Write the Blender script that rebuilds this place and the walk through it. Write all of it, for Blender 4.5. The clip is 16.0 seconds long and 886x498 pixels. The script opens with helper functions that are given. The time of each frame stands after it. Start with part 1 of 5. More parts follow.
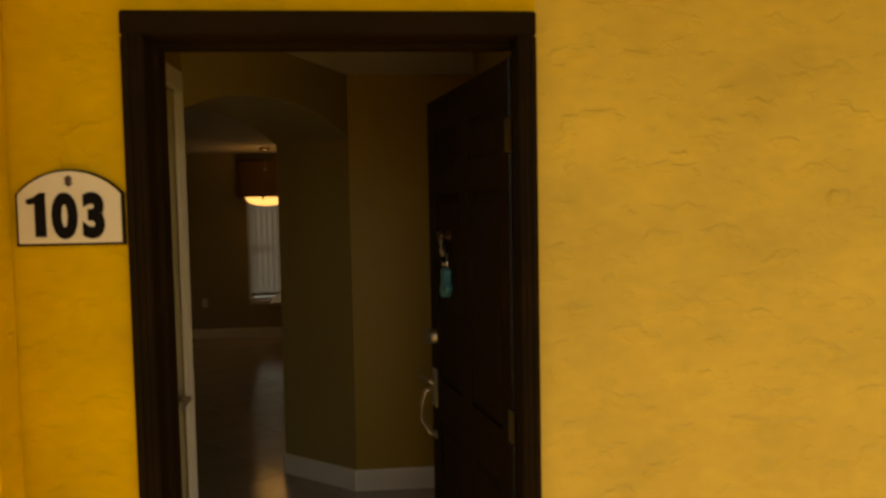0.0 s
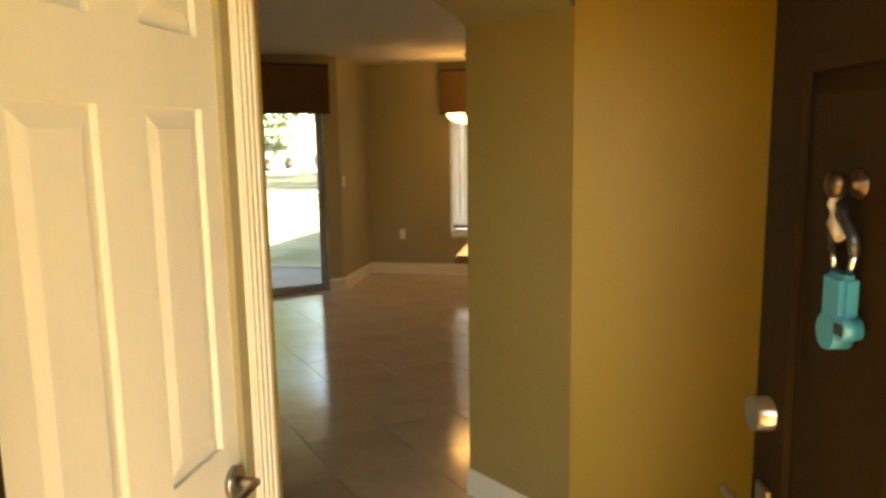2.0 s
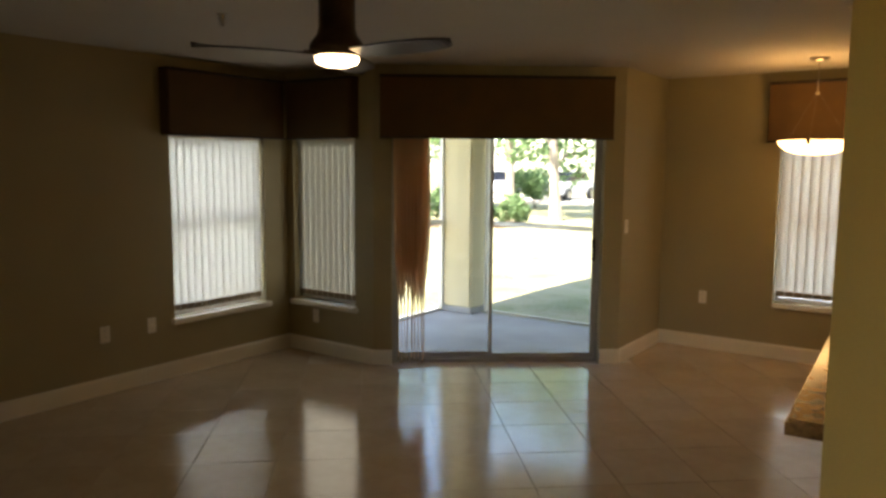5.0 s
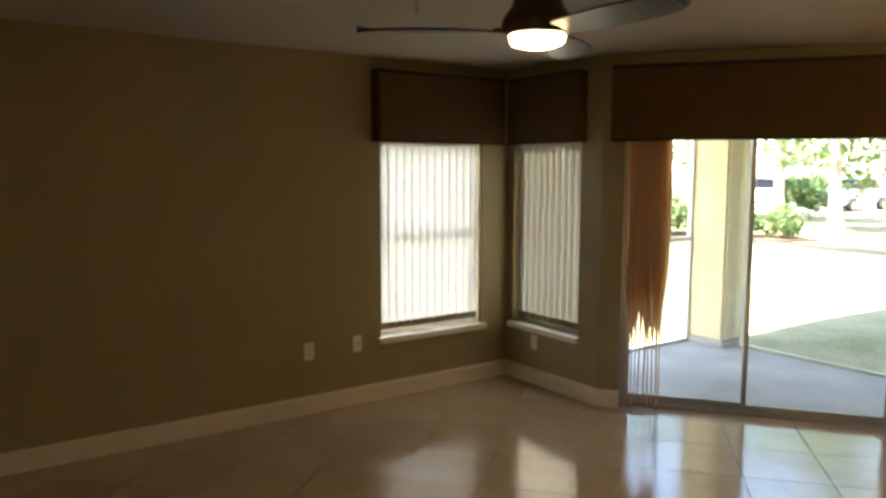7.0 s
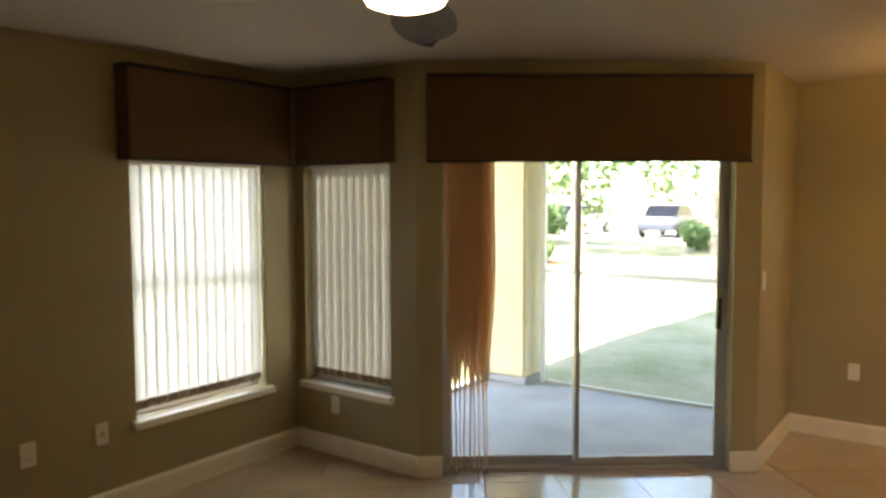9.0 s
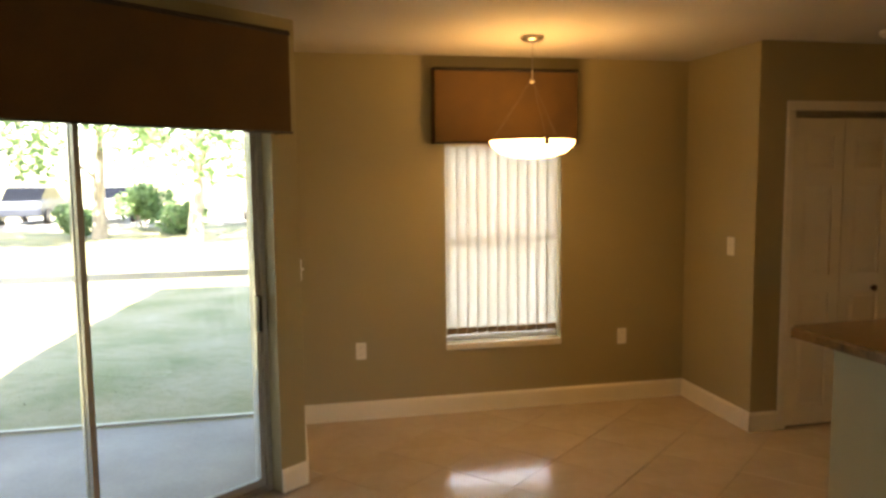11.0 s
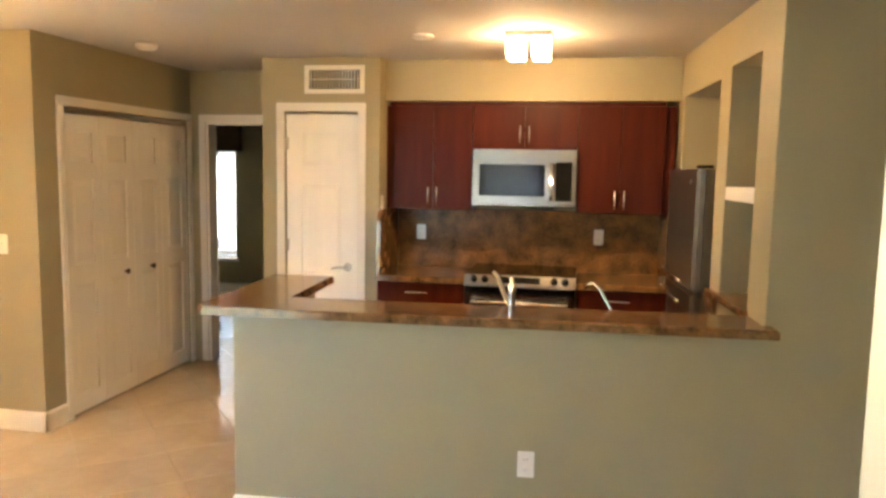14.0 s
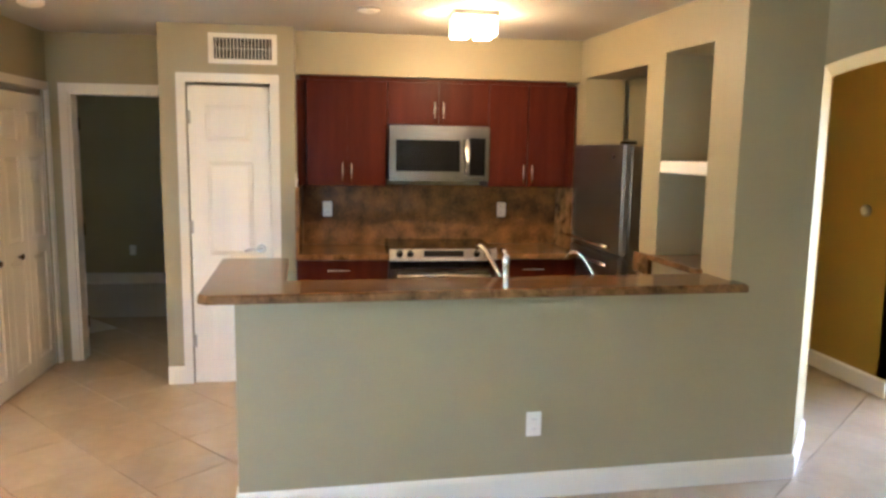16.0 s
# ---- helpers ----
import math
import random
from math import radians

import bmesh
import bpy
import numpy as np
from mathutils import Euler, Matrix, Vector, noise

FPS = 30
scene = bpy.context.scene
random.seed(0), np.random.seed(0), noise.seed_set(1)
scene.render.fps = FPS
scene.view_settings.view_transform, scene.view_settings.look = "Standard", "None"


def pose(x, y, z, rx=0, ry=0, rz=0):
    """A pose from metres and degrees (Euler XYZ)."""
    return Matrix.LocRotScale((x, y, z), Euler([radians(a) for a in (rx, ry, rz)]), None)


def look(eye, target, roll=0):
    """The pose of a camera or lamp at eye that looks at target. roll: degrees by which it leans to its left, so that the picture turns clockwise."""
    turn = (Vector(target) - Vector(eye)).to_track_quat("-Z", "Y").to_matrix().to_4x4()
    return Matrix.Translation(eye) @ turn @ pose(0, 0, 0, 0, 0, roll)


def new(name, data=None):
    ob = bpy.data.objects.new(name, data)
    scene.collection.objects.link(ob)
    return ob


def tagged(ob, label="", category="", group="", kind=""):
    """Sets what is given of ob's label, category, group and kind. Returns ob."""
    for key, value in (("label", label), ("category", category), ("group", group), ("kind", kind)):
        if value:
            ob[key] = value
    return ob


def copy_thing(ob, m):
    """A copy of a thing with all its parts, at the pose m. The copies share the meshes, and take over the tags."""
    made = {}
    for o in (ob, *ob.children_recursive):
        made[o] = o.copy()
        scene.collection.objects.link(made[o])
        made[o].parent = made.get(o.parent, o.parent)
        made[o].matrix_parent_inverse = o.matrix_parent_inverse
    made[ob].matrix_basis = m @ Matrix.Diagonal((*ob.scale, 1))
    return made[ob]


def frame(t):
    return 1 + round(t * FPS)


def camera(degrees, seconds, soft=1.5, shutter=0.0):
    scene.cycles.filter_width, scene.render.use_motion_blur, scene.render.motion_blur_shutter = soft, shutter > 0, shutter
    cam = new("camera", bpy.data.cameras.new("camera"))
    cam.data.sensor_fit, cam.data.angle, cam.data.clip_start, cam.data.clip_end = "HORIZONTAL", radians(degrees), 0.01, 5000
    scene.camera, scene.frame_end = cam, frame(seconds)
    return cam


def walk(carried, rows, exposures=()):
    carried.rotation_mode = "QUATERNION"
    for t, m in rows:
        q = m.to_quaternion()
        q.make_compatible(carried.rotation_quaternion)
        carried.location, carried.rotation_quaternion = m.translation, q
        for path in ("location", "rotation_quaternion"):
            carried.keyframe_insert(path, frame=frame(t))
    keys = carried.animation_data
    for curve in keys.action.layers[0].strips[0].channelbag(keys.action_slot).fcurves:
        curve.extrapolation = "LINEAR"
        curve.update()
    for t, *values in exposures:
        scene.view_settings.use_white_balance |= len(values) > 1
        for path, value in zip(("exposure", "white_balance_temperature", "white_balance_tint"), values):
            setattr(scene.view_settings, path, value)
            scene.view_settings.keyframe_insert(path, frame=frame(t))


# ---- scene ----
cam = camera(62.3, 16.0, soft=3.0)
PATH = [
    (0, (1.192, 0.021, 1.664), (1.358, 2.011, 1.555), -1.1),
    (0.5, (1.135, 0.305, 1.663), (1.132, 2.299, 1.512), -0.8),
    (1, (1.118, 0.718, 1.636), (0.975, 2.704, 1.447), -0.9),
    (1.5, (1.139, 1.146, 1.636), (0.809, 3.103, 1.381), -0.5),
    (2, (1.106, 1.581, 1.639), (0.693, 3.513, 1.33), -0.9),
    (2.5, (1.121, 1.895, 1.648), (0.596, 3.802, 1.35), -1.1),
    (3, (1.075, 2.244, 1.677), (0.423, 4.114, 1.396), -0.4),
    (5.5, (0.656, 3.362, 1.652), (-0.625, 4.882, 1.433), 0.4),
    (6, (0.58, 3.534, 1.655), (-0.829, 4.939, 1.445), 0.4),
    (6.5, (0.499, 3.716, 1.642), (-1.045, 4.973, 1.447), 0.1),
    (7, (0.342, 3.895, 1.663), (-1.287, 5.036, 1.451), 0.1),
    (7.5, (0.244, 3.999, 1.667), (-1.379, 5.145, 1.438), 0.3),
    (8, (0.109, 4.097, 1.671), (-1.438, 5.349, 1.473), 0.3),
    (10.3, (-1.444, 4.771, 1.628), (-1.711, 6.746, 1.462), -0.5),
    (10.5, (-1.498, 4.857, 1.637), (-1.596, 6.847, 1.461), -0.5),
    (11, (-1.622, 5.064, 1.649), (-1.213, 7.012, 1.451), -0.6),
    (11.5, (-1.872, 5.296, 1.732), (-0.84, 6.994, 1.501), 0.2),
    (12, (-2.039, 5.384, 1.668), (-0.57, 6.735, 1.536), 1.4),
    (12.5, (-2.136, 5.508, 1.69), (-0.424, 6.534, 1.56), 1.2),
    (13, (-2.315, 5.599, 1.687), (-0.48, 6.378, 1.524), 0.8),
    (13.5, (-2.502, 5.717, 1.689), (-0.592, 6.275, 1.486), 0.8),
    (14, (-2.688, 5.912, 1.669), (-0.732, 6.269, 1.454), 1.0),
    (14.5, (-2.833, 6.146, 1.671), (-0.858, 6.337, 1.423), 0.4),
    (15, (-2.95, 6.409, 1.679), (-0.97, 6.441, 1.396), -0.2),
    (15.5, (-2.92, 6.709, 1.661), (-0.944, 6.584, 1.376), 0.1),
    (16, (-2.765, 7.003, 1.661), (-0.803, 6.726, 1.388), 0.9),
]
walk(cam, [(t, look(eye, target, roll)) for t, eye, target, roll in PATH], exposures=[(0, 0.05, 10500, 12), (0.5, 0.8, 9000, 8), (1.0, 1.15, 9000, 8), (1.5, 2.25, 9300, 8), (2.0, 3.2, 8900, 8), (2.5, 3.05, 9200, 8), (3.0, 2.7, 8800, 10), (5.5, 3.0, 7000, 10), (8.0, 3.7, 7600, 10), (10.5, 3.55, 6700, 10), (11.0, 3.6, 7600, 10), (11.5, 3.65, 9200, 10), (12.0, 4.3, 8500, 10), (12.5, 4.8, 7600, 10), (13.0, 5.2, 6900, 10), (13.5, 5.6, 6200, 10), (14.0, 5.75, 5600, 10), (16.0, 5.75, 4850, 10)])

# ---- light ----
world = bpy.data.worlds.new("sky")
scene.world = world
world.use_nodes = True
wn = world.node_tree
sky = wn.nodes.new("ShaderNodeTexSky")
sky.sky_type, sky.sun_disc = "NISHITA", False
sky.sun_elevation, sky.sun_rotation = radians(50), radians(173)
wn.links.new(sky.outputs["Color"], wn.nodes["Background"].inputs["Color"])
wn.nodes["Background"].inputs["Strength"].default_value = 0.15
sun_data = bpy.data.lights.new("sun", "SUN")
sun_data.energy, sun_data.angle, sun_data.color = 5.0, radians(0.5), (1.0, 0.95, 0.86)
sun = new("sun", sun_data)
sun.matrix_world = look((0, 0, 0), (0.09, 0.78, -0.93))


def lamp(name, kind, energy, colour, m, size=0.1, size_y=None):
    data = bpy.data.lights.new(name, kind)
    data.energy, data.color = energy, colour
    if kind == "AREA":
        data.shape, data.size, data.size_y = "RECTANGLE", size, size_y or size
    else:
        data.shadow_soft_size = size
    ob = new(name, data)
    ob.matrix_world = m
    return ob


WARM = (1.0, 0.49, 0.145)
lamp("kitchen_bulb", "POINT", 0.84, WARM, pose(1.65, 6.22, 2.27), 0.09)
lamp("pendant_bulb", "POINT", 0.13, WARM, pose(-0.21, 9.21, 1.97), 0.06)
lamp("fan_bulb", "POINT", 0.07, WARM, pose(-1.665, 5.71, 2.07), 0.05)
# skylight behind the blinds and in the covered walkway's open side
lamp("bathroom_bulb", "POINT", 1.7, WARM, pose(4.20, 2.36, 1.88), 0.05)
lamp("window_light_west", "AREA", 3.4, (0.84, 0.92, 1.0), pose(-4.33, 6.97, 1.15, 0, -90, 0), 1.3, 0.85)
lamp("window_light_bay", "AREA", 0.5, (1.0, 0.95, 0.82), pose(-3.75, 7.76, 1.15, -90, 0, 0), 0.65, 1.3)
lamp("window_light_dining", "AREA", 2.4, (0.84, 0.92, 1.0), pose(-0.16, 10.08, 1.17, -90, 0, 0), 0.75, 1.3)
lamp("window_light_bedroom", "AREA", 1.8, (1.0, 0.92, 0.82), pose(6.42, 10.75, 1.15, 0, 90, 0), 1.3, 0.8)


# ---- materials ----
def mat(name, colour, rough=0.5, metal=0.0, vary=0.12, scale=4.0, grain=60.0, bump=0.0, bump_scale=None, colour2=None, stretch=(1, 1, 1), spec=0.5, island=0.0, transmission=0.0, coat=0.0, bump_dist=0.01, ridge=None):
    """A surface with variation at two scales, fine relief, and a shift from piece to piece."""
    m = bpy.data.materials.new(name)
    m.use_nodes = True
    t = m.node_tree
    b = t.nodes["Principled BSDF"]
    b.inputs["Metallic"].default_value = metal
    b.inputs["Specular IOR Level"].default_value = spec
    b.inputs["Transmission Weight"].default_value = transmission
    b.inputs["Coat Weight"].default_value = coat
    co = t.nodes.new("ShaderNodeTexCoord")
    mp = t.nodes.new("ShaderNodeMapping")
    mp.inputs["Scale"].default_value = stretch
    t.links.new(co.outputs["Object"], mp.inputs["Vector"])
    big, fine = t.nodes.new("ShaderNodeTexNoise"), t.nodes.new("ShaderNodeTexNoise")
    for n, s, d in ((big, scale, 3), (fine, grain, 4)):
        n.inputs["Scale"].default_value, n.inputs["Detail"].default_value = s, d
        t.links.new(mp.outputs["Vector"], n.inputs["Vector"])
    add = t.nodes.new("ShaderNodeMath")
    add.operation = "MULTIPLY_ADD"
    t.links.new(fine.outputs["Fac"], add.inputs[0])
    add.inputs[1].default_value = 0.45
    t.links.new(big.outputs["Fac"], add.inputs[2])
    last = add.outputs[0]
    if island:
        info = t.nodes.new("ShaderNodeObjectInfo")
        more = t.nodes.new("ShaderNodeMath")
        more.operation = "MULTIPLY_ADD"
        t.links.new(info.outputs["Random"], more.inputs[0])
        more.inputs[1].default_value = island
        t.links.new(last, more.inputs[2])
        last = more.outputs[0]
    ramp = t.nodes.new("ShaderNodeMapRange")
    ramp.inputs["From Min"].default_value, ramp.inputs["From Max"].default_value = 0.45, 1.0 + island
    t.links.new(last, ramp.inputs["Value"])
    mix = t.nodes.new("ShaderNodeMix")
    mix.data_type = "RGBA"
    dark = colour2 or tuple(c * (1 - vary * 2) for c in colour)
    mix.inputs[6].default_value = (*dark, 1)
    mix.inputs[7].default_value = (*[min(1, c * (1 + (0 if colour2 else vary * 0.3))) for c in colour], 1)
    t.links.new(ramp.outputs["Result"], mix.inputs[0])
    t.links.new(mix.outputs[2], b.inputs["Base Color"])
    rr = t.nodes.new("ShaderNodeMapRange")
    rr.inputs["To Min"].default_value, rr.inputs["To Max"].default_value = max(0.02, rough * 0.85), min(1, rough * 1.15)
    t.links.new(big.outputs["Fac"], rr.inputs["Value"])
    t.links.new(rr.outputs["Result"], b.inputs["Roughness"])
    if bump:
        bn = t.nodes.new("ShaderNodeBump")
        bn.inputs["Strength"].default_value, bn.inputs["Distance"].default_value = bump, bump_dist
        src = fine
        if bump_scale:
            src = t.nodes.new("ShaderNodeTexNoise")
            src.inputs["Scale"].default_value, src.inputs["Detail"].default_value = bump_scale, 5
            t.links.new(mp.outputs["Vector"], src.inputs["Vector"])
        height = src.outputs["Fac"]
        if ridge:
            step = t.nodes.new("ShaderNodeMapRange")
            step.interpolation_type = "SMOOTHSTEP"
            step.inputs["From Min"].default_value, step.inputs["From Max"].default_value = ridge
            t.links.new(height, step.inputs["Value"])
            height = step.outputs["Result"]
        t.links.new(height, bn.inputs["Height"])
        t.links.new(bn.outputs["Normal"], b.inputs["Normal"])
    return m


def glow(name, colour, strength):
    m = bpy.data.materials.new(name)
    m.use_nodes = True
    b = m.node_tree.nodes["Principled BSDF"]
    b.inputs["Base Color"].default_value = (0.9, 0.88, 0.82, 1)
    b.inputs["Emission Color"].default_value = (*colour, 1)
    b.inputs["Emission Strength"].default_value = strength
    return m


def sheer(name, colour, through_part=0.5):
    """Thin vinyl or cloth that lets light through."""
    m = bpy.data.materials.new(name)
    m.use_nodes = True
    t = m.node_tree
    t.nodes.remove(t.nodes["Principled BSDF"])
    d, tr, mx = t.nodes.new("ShaderNodeBsdfDiffuse"), t.nodes.new("ShaderNodeBsdfTranslucent"), t.nodes.new("ShaderNodeMixShader")
    no = t.nodes.new("ShaderNodeTexNoise")
    no.inputs["Scale"].default_value = 30
    mixc = t.nodes.new("ShaderNodeMix")
    mixc.data_type = "RGBA"
    mixc.inputs[6].default_value, mixc.inputs[7].default_value = (*[c * 0.9 for c in colour], 1), (*colour, 1)
    t.links.new(no.outputs["Fac"], mixc.inputs[0])
    for n in (d, tr):
        t.links.new(mixc.outputs[2], n.inputs["Color"])
    mx.inputs["Fac"].default_value = through_part
    t.links.new(d.outputs[0], mx.inputs[1])
    t.links.new(tr.outputs[0], mx.inputs[2])
    t.links.new(mx.outputs[0], t.nodes["Material Output"].inputs["Surface"])
    return m


def glass_mat(name, colour=(1, 1, 1), rough=0.0):
    m = bpy.data.materials.new(name)
    m.use_nodes = True
    b = m.node_tree.nodes["Principled BSDF"]
    b.inputs["Base Color"].default_value = (*colour, 1)
    b.inputs["Transmission Weight"].default_value, b.inputs["Roughness"].default_value, b.inputs["IOR"].default_value = 1.0, rough, 1.45
    return m


M = dict(
    paint=mat("wall_paint", (0.325, 0.276, 0.152), 0.5, vary=0.05, scale=1.5, grain=140, bump=0.06, bump_scale=160),
    # wall paint with golden bounce light from the entrance put into its colour
    foyer_gold_lit=mat("gold_lit_beige_paint", (0.36, 0.225, 0.02), 0.5, vary=0.05, scale=1.5, grain=140, bump=0.06, bump_scale=160),
    # the same wall paint with a weaker share of that golden light
    jamb_half_lit=mat("half_gold_lit_paint", (0.335, 0.25, 0.085), 0.5, vary=0.05, scale=1.5, grain=140, bump=0.06, bump_scale=160),
    # same finish as the front stucco below, with a paler colour
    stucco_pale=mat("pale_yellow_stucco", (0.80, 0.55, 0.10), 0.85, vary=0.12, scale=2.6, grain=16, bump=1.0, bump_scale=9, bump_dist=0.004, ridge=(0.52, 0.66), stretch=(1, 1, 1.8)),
    ceiling=mat("ceiling_paint", (0.47, 0.44, 0.39), 0.8, vary=0.05, scale=1.0, grain=90, bump=0.12, bump_scale=70),
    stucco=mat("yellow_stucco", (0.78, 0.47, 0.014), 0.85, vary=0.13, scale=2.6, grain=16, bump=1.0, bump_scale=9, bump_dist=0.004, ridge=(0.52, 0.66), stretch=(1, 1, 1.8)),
    stucco_cream=mat("cream_stucco", (0.60, 0.53, 0.34), 0.9, vary=0.08, scale=2.5, grain=60, bump=0.5, bump_scale=60),
    trim=mat("white_trim_paint", (0.74, 0.69, 0.58), 0.4, vary=0.04, scale=3, grain=80, bump=0.03),
    door_white=mat("white_door_paint", (0.76, 0.72, 0.62), 0.38, vary=0.04, scale=2, grain=70, bump=0.05, bump_scale=90, stretch=(3, 3, 0.3)),
    brown=mat("dark_brown_paint", (0.020, 0.0105, 0.003), 0.65, spec=0.06, vary=0.2, scale=6, grain=60, bump=0.05),
    tile=mat("beige_floor_tile", (0.50, 0.41, 0.31), 0.14, spec=1.0, vary=0.1, scale=3.0, grain=14, island=0.12, colour2=(0.40, 0.32, 0.235), bump=0.02, bump_scale=8),
    grout=mat("floor_grout", (0.40, 0.33, 0.25), 0.6, vary=0.15, scale=5, grain=90),
    wood=mat("cherry_cabinet_wood", (0.064, 0.0110, 0.0038), 0.4, spec=0.09, vary=0.2, scale=3, grain=22, stretch=(6, 6, 0.5), colour2=(0.036, 0.006, 0.003), bump=0.03),
    granite_wall=mat("brown_granite_slab", (0.27, 0.135, 0.038), 0.32, spec=0.15, vary=0.3, scale=10, grain=55, colour2=(0.045, 0.026, 0.013)),
    granite=mat("brown_granite", (0.285, 0.155, 0.056), 0.14, spec=0.45, vary=0.3, scale=12, grain=60, colour2=(0.04, 0.023, 0.012)),
    steel=mat("brushed_steel", (0.31, 0.295, 0.275), 0.24, 1.0, vary=0.04, scale=2, grain=60, stretch=(1, 1, 3)),
    fridge_steel=mat("satin_steel", (0.35, 0.345, 0.34), 0.34, 1.0, vary=0.05, scale=2, grain=60, stretch=(1, 1, 3)),
    chrome=mat("chrome", (0.75, 0.74, 0.72), 0.12, 1.0, vary=0.03),
    nickel=mat("satin_nickel", (0.42, 0.38, 0.32), 0.3, 1.0, vary=0.08),
    bronze=mat("oil_bronze", (0.10, 0.06, 0.035), 0.3, 0.85, vary=0.2, scale=9),
    brass=mat("worn_brass", (0.50, 0.33, 0.13), 0.3, 1.0, vary=0.1),
    black=mat("black_plastic", (0.015, 0.014, 0.014), 0.25, vary=0.2),
    black_glass=mat("black_glass", (0.006, 0.006, 0.007), 0.05, spec=0.3, vary=0.1),
    plate=mat("white_plastic", (0.78, 0.74, 0.66), 0.35, vary=0.03),
    valance=mat("brown_valance_cloth", (0.105, 0.055, 0.016), 0.85, vary=0.15, scale=5, grain=220, bump=0.25, bump_scale=400),
    welt=mat("dark_valance_welt", (0.02, 0.012, 0.009), 0.7, vary=0.2),
    slat=sheer("vinyl_slat", (0.74, 0.73, 0.70), 0.5),
    slat_peach=sheer("peach_slat", (0.86, 0.66, 0.48), 0.6),
    weight=mat("tan_plastic", (0.26, 0.20, 0.13), 0.5, vary=0.1),
    concrete=mat("patio_concrete", (0.36, 0.35, 0.34), 0.85, vary=0.18, scale=1.6, grain=50, bump=0.15),
    # unseen ground, given a golden colour to tint light bounced into the foyer
    paving=mat("gold_bounce_paving", (0.62, 0.40, 0.10), 0.85, vary=0.15, scale=2, grain=50, bump=0.2),
    alu=mat("grey_aluminium_frame", (0.40, 0.39, 0.36), 0.4, 0.3, vary=0.1),
    alu_white=mat("white_aluminium_frame", (0.72, 0.72, 0.70), 0.45, vary=0.06),
    glass=glass_mat("window_glass"),
    blade=mat("dark_fan_blade", (0.035, 0.024, 0.018), 0.4, vary=0.2, scale=3, grain=30, stretch=(1, 8, 8)),
    bowl=glow("lit_bowl_glass", (1.0, 0.56, 0.2), 1.5),
    fan_bowl=glow("lit_fan_glass", (1.0, 0.72, 0.42), 2.5),
    cube=glow("lit_cube_glass", (1.0, 0.68, 0.32), 1.1),
    ledge=mat("white_shelf_paint", (0.78, 0.74, 0.66), 0.4, vary=0.03),
    teal=mat("teal_plastic", (0.02, 0.17, 0.23), 0.4, vary=0.1),
    sign_face=mat("cream_sign_face", (0.80, 0.70, 0.50), 0.4, vary=0.05),
    ink=mat("black_ink", (0.008, 0.006, 0.006), 0.8, spec=0.1, vary=0.1),
    carpet=mat("bedroom_floor", (0.42, 0.34, 0.25), 0.3, vary=0.1, scale=2, grain=30),
    grass=mat("lawn", (0.13, 0.145, 0.05), 0.9, vary=0.3, scale=1.1, grain=9, colour2=(0.30, 0.26, 0.165), bump=0.8, bump_scale=25, bump_dist=0.03),
    asphalt=mat("parking_asphalt", (0.46, 0.44, 0.40), 0.9, vary=0.1, scale=0.5, grain=40),
    bark=mat("bark", (0.34, 0.29, 0.24), 0.9, vary=0.3, scale=5, grain=30, stretch=(3, 3, 0.6), bump=0.5),
    leaf=sheer("leaves", (0.18, 0.27, 0.13), 0.45),
    mulch=mat("mulch", (0.10, 0.06, 0.035), 0.95, vary=0.3, grain=30, bump=0.5),
    carpaint=mat("silver_car_paint", (0.55, 0.56, 0.58), 0.25, 0.4, vary=0.03),
    carpaint_dark=mat("dark_car_paint", (0.06, 0.07, 0.10), 0.25, 0.3, vary=0.03),
    rubber=mat("tyre_rubber", (0.02, 0.02, 0.02), 0.8, vary=0.1),
)


# ---- building helpers ----
def box(bm, a, b, bevel=0.0):
    made = bmesh.ops.create_cube(bm, size=1.0)["verts"]
    lo, hi = [min(p, q) for p, q in zip(a, b)], [max(p, q) for p, q in zip(a, b)]
    for v in made:
        v.co = Vector([(l + h) / 2 + c * (h - l) for l, h, c in zip(lo, hi, v.co)])
    if bevel:
        edges = list({e for v in made for e in v.link_edges})
        bmesh.ops.bevel(bm, geom=edges, offset=bevel, segments=2, affect="EDGES")
    return bm


def boxes(*pairs, bevel=0.0):
    bm = bmesh.new()
    for a, b in pairs:
        box(bm, a, b, bevel)
    return bm


def prism(bm, poly, z0, z1, bevel=0.0):
    low, high = [bm.verts.new((x, y, z0)) for x, y in poly], [bm.verts.new((x, y, z1)) for x, y in poly]
    n = len(poly)
    faces = [bm.faces.new(high), bm.faces.new(low[::-1])]
    faces += [bm.faces.new((low[i], low[(i + 1) % n], high[(i + 1) % n], high[i])) for i in range(n)]
    bmesh.ops.recalc_face_normals(bm, faces=faces)
    if bevel:
        bmesh.ops.bevel(bm, geom=list(faces[0].edges), offset=bevel, segments=3, affect="EDGES")
    return bm


def lathe(bm, profile, at=(0, 0, 0), seg=28):
    """Turns a profile of (radius, height) round the upright axis at a point."""
    rings = []
    for r, z in profile:
        if r < 1e-4:
            rings.append([bm.verts.new((at[0], at[1], at[2] + z))])
        else:
            rings.append([bm.verts.new((at[0] + r * math.cos(2 * math.pi * i / seg), at[1] + r * math.sin(2 * math.pi * i / seg), at[2] + z)) for i in range(seg)])
    for a, b in zip(rings, rings[1:]):
        for i in range(seg):
            j = (i + 1) % seg
            f = [a[i % len(a)], a[j % len(a)], b[j % len(b)], b[i % len(b)]]
            f = list(dict.fromkeys(f))
            if len(f) > 2:
                bm.faces.new(f)
    for f in bm.faces:
        f.smooth = True
    bmesh.ops.recalc_face_normals(bm, faces=bm.faces[:])
    return bm


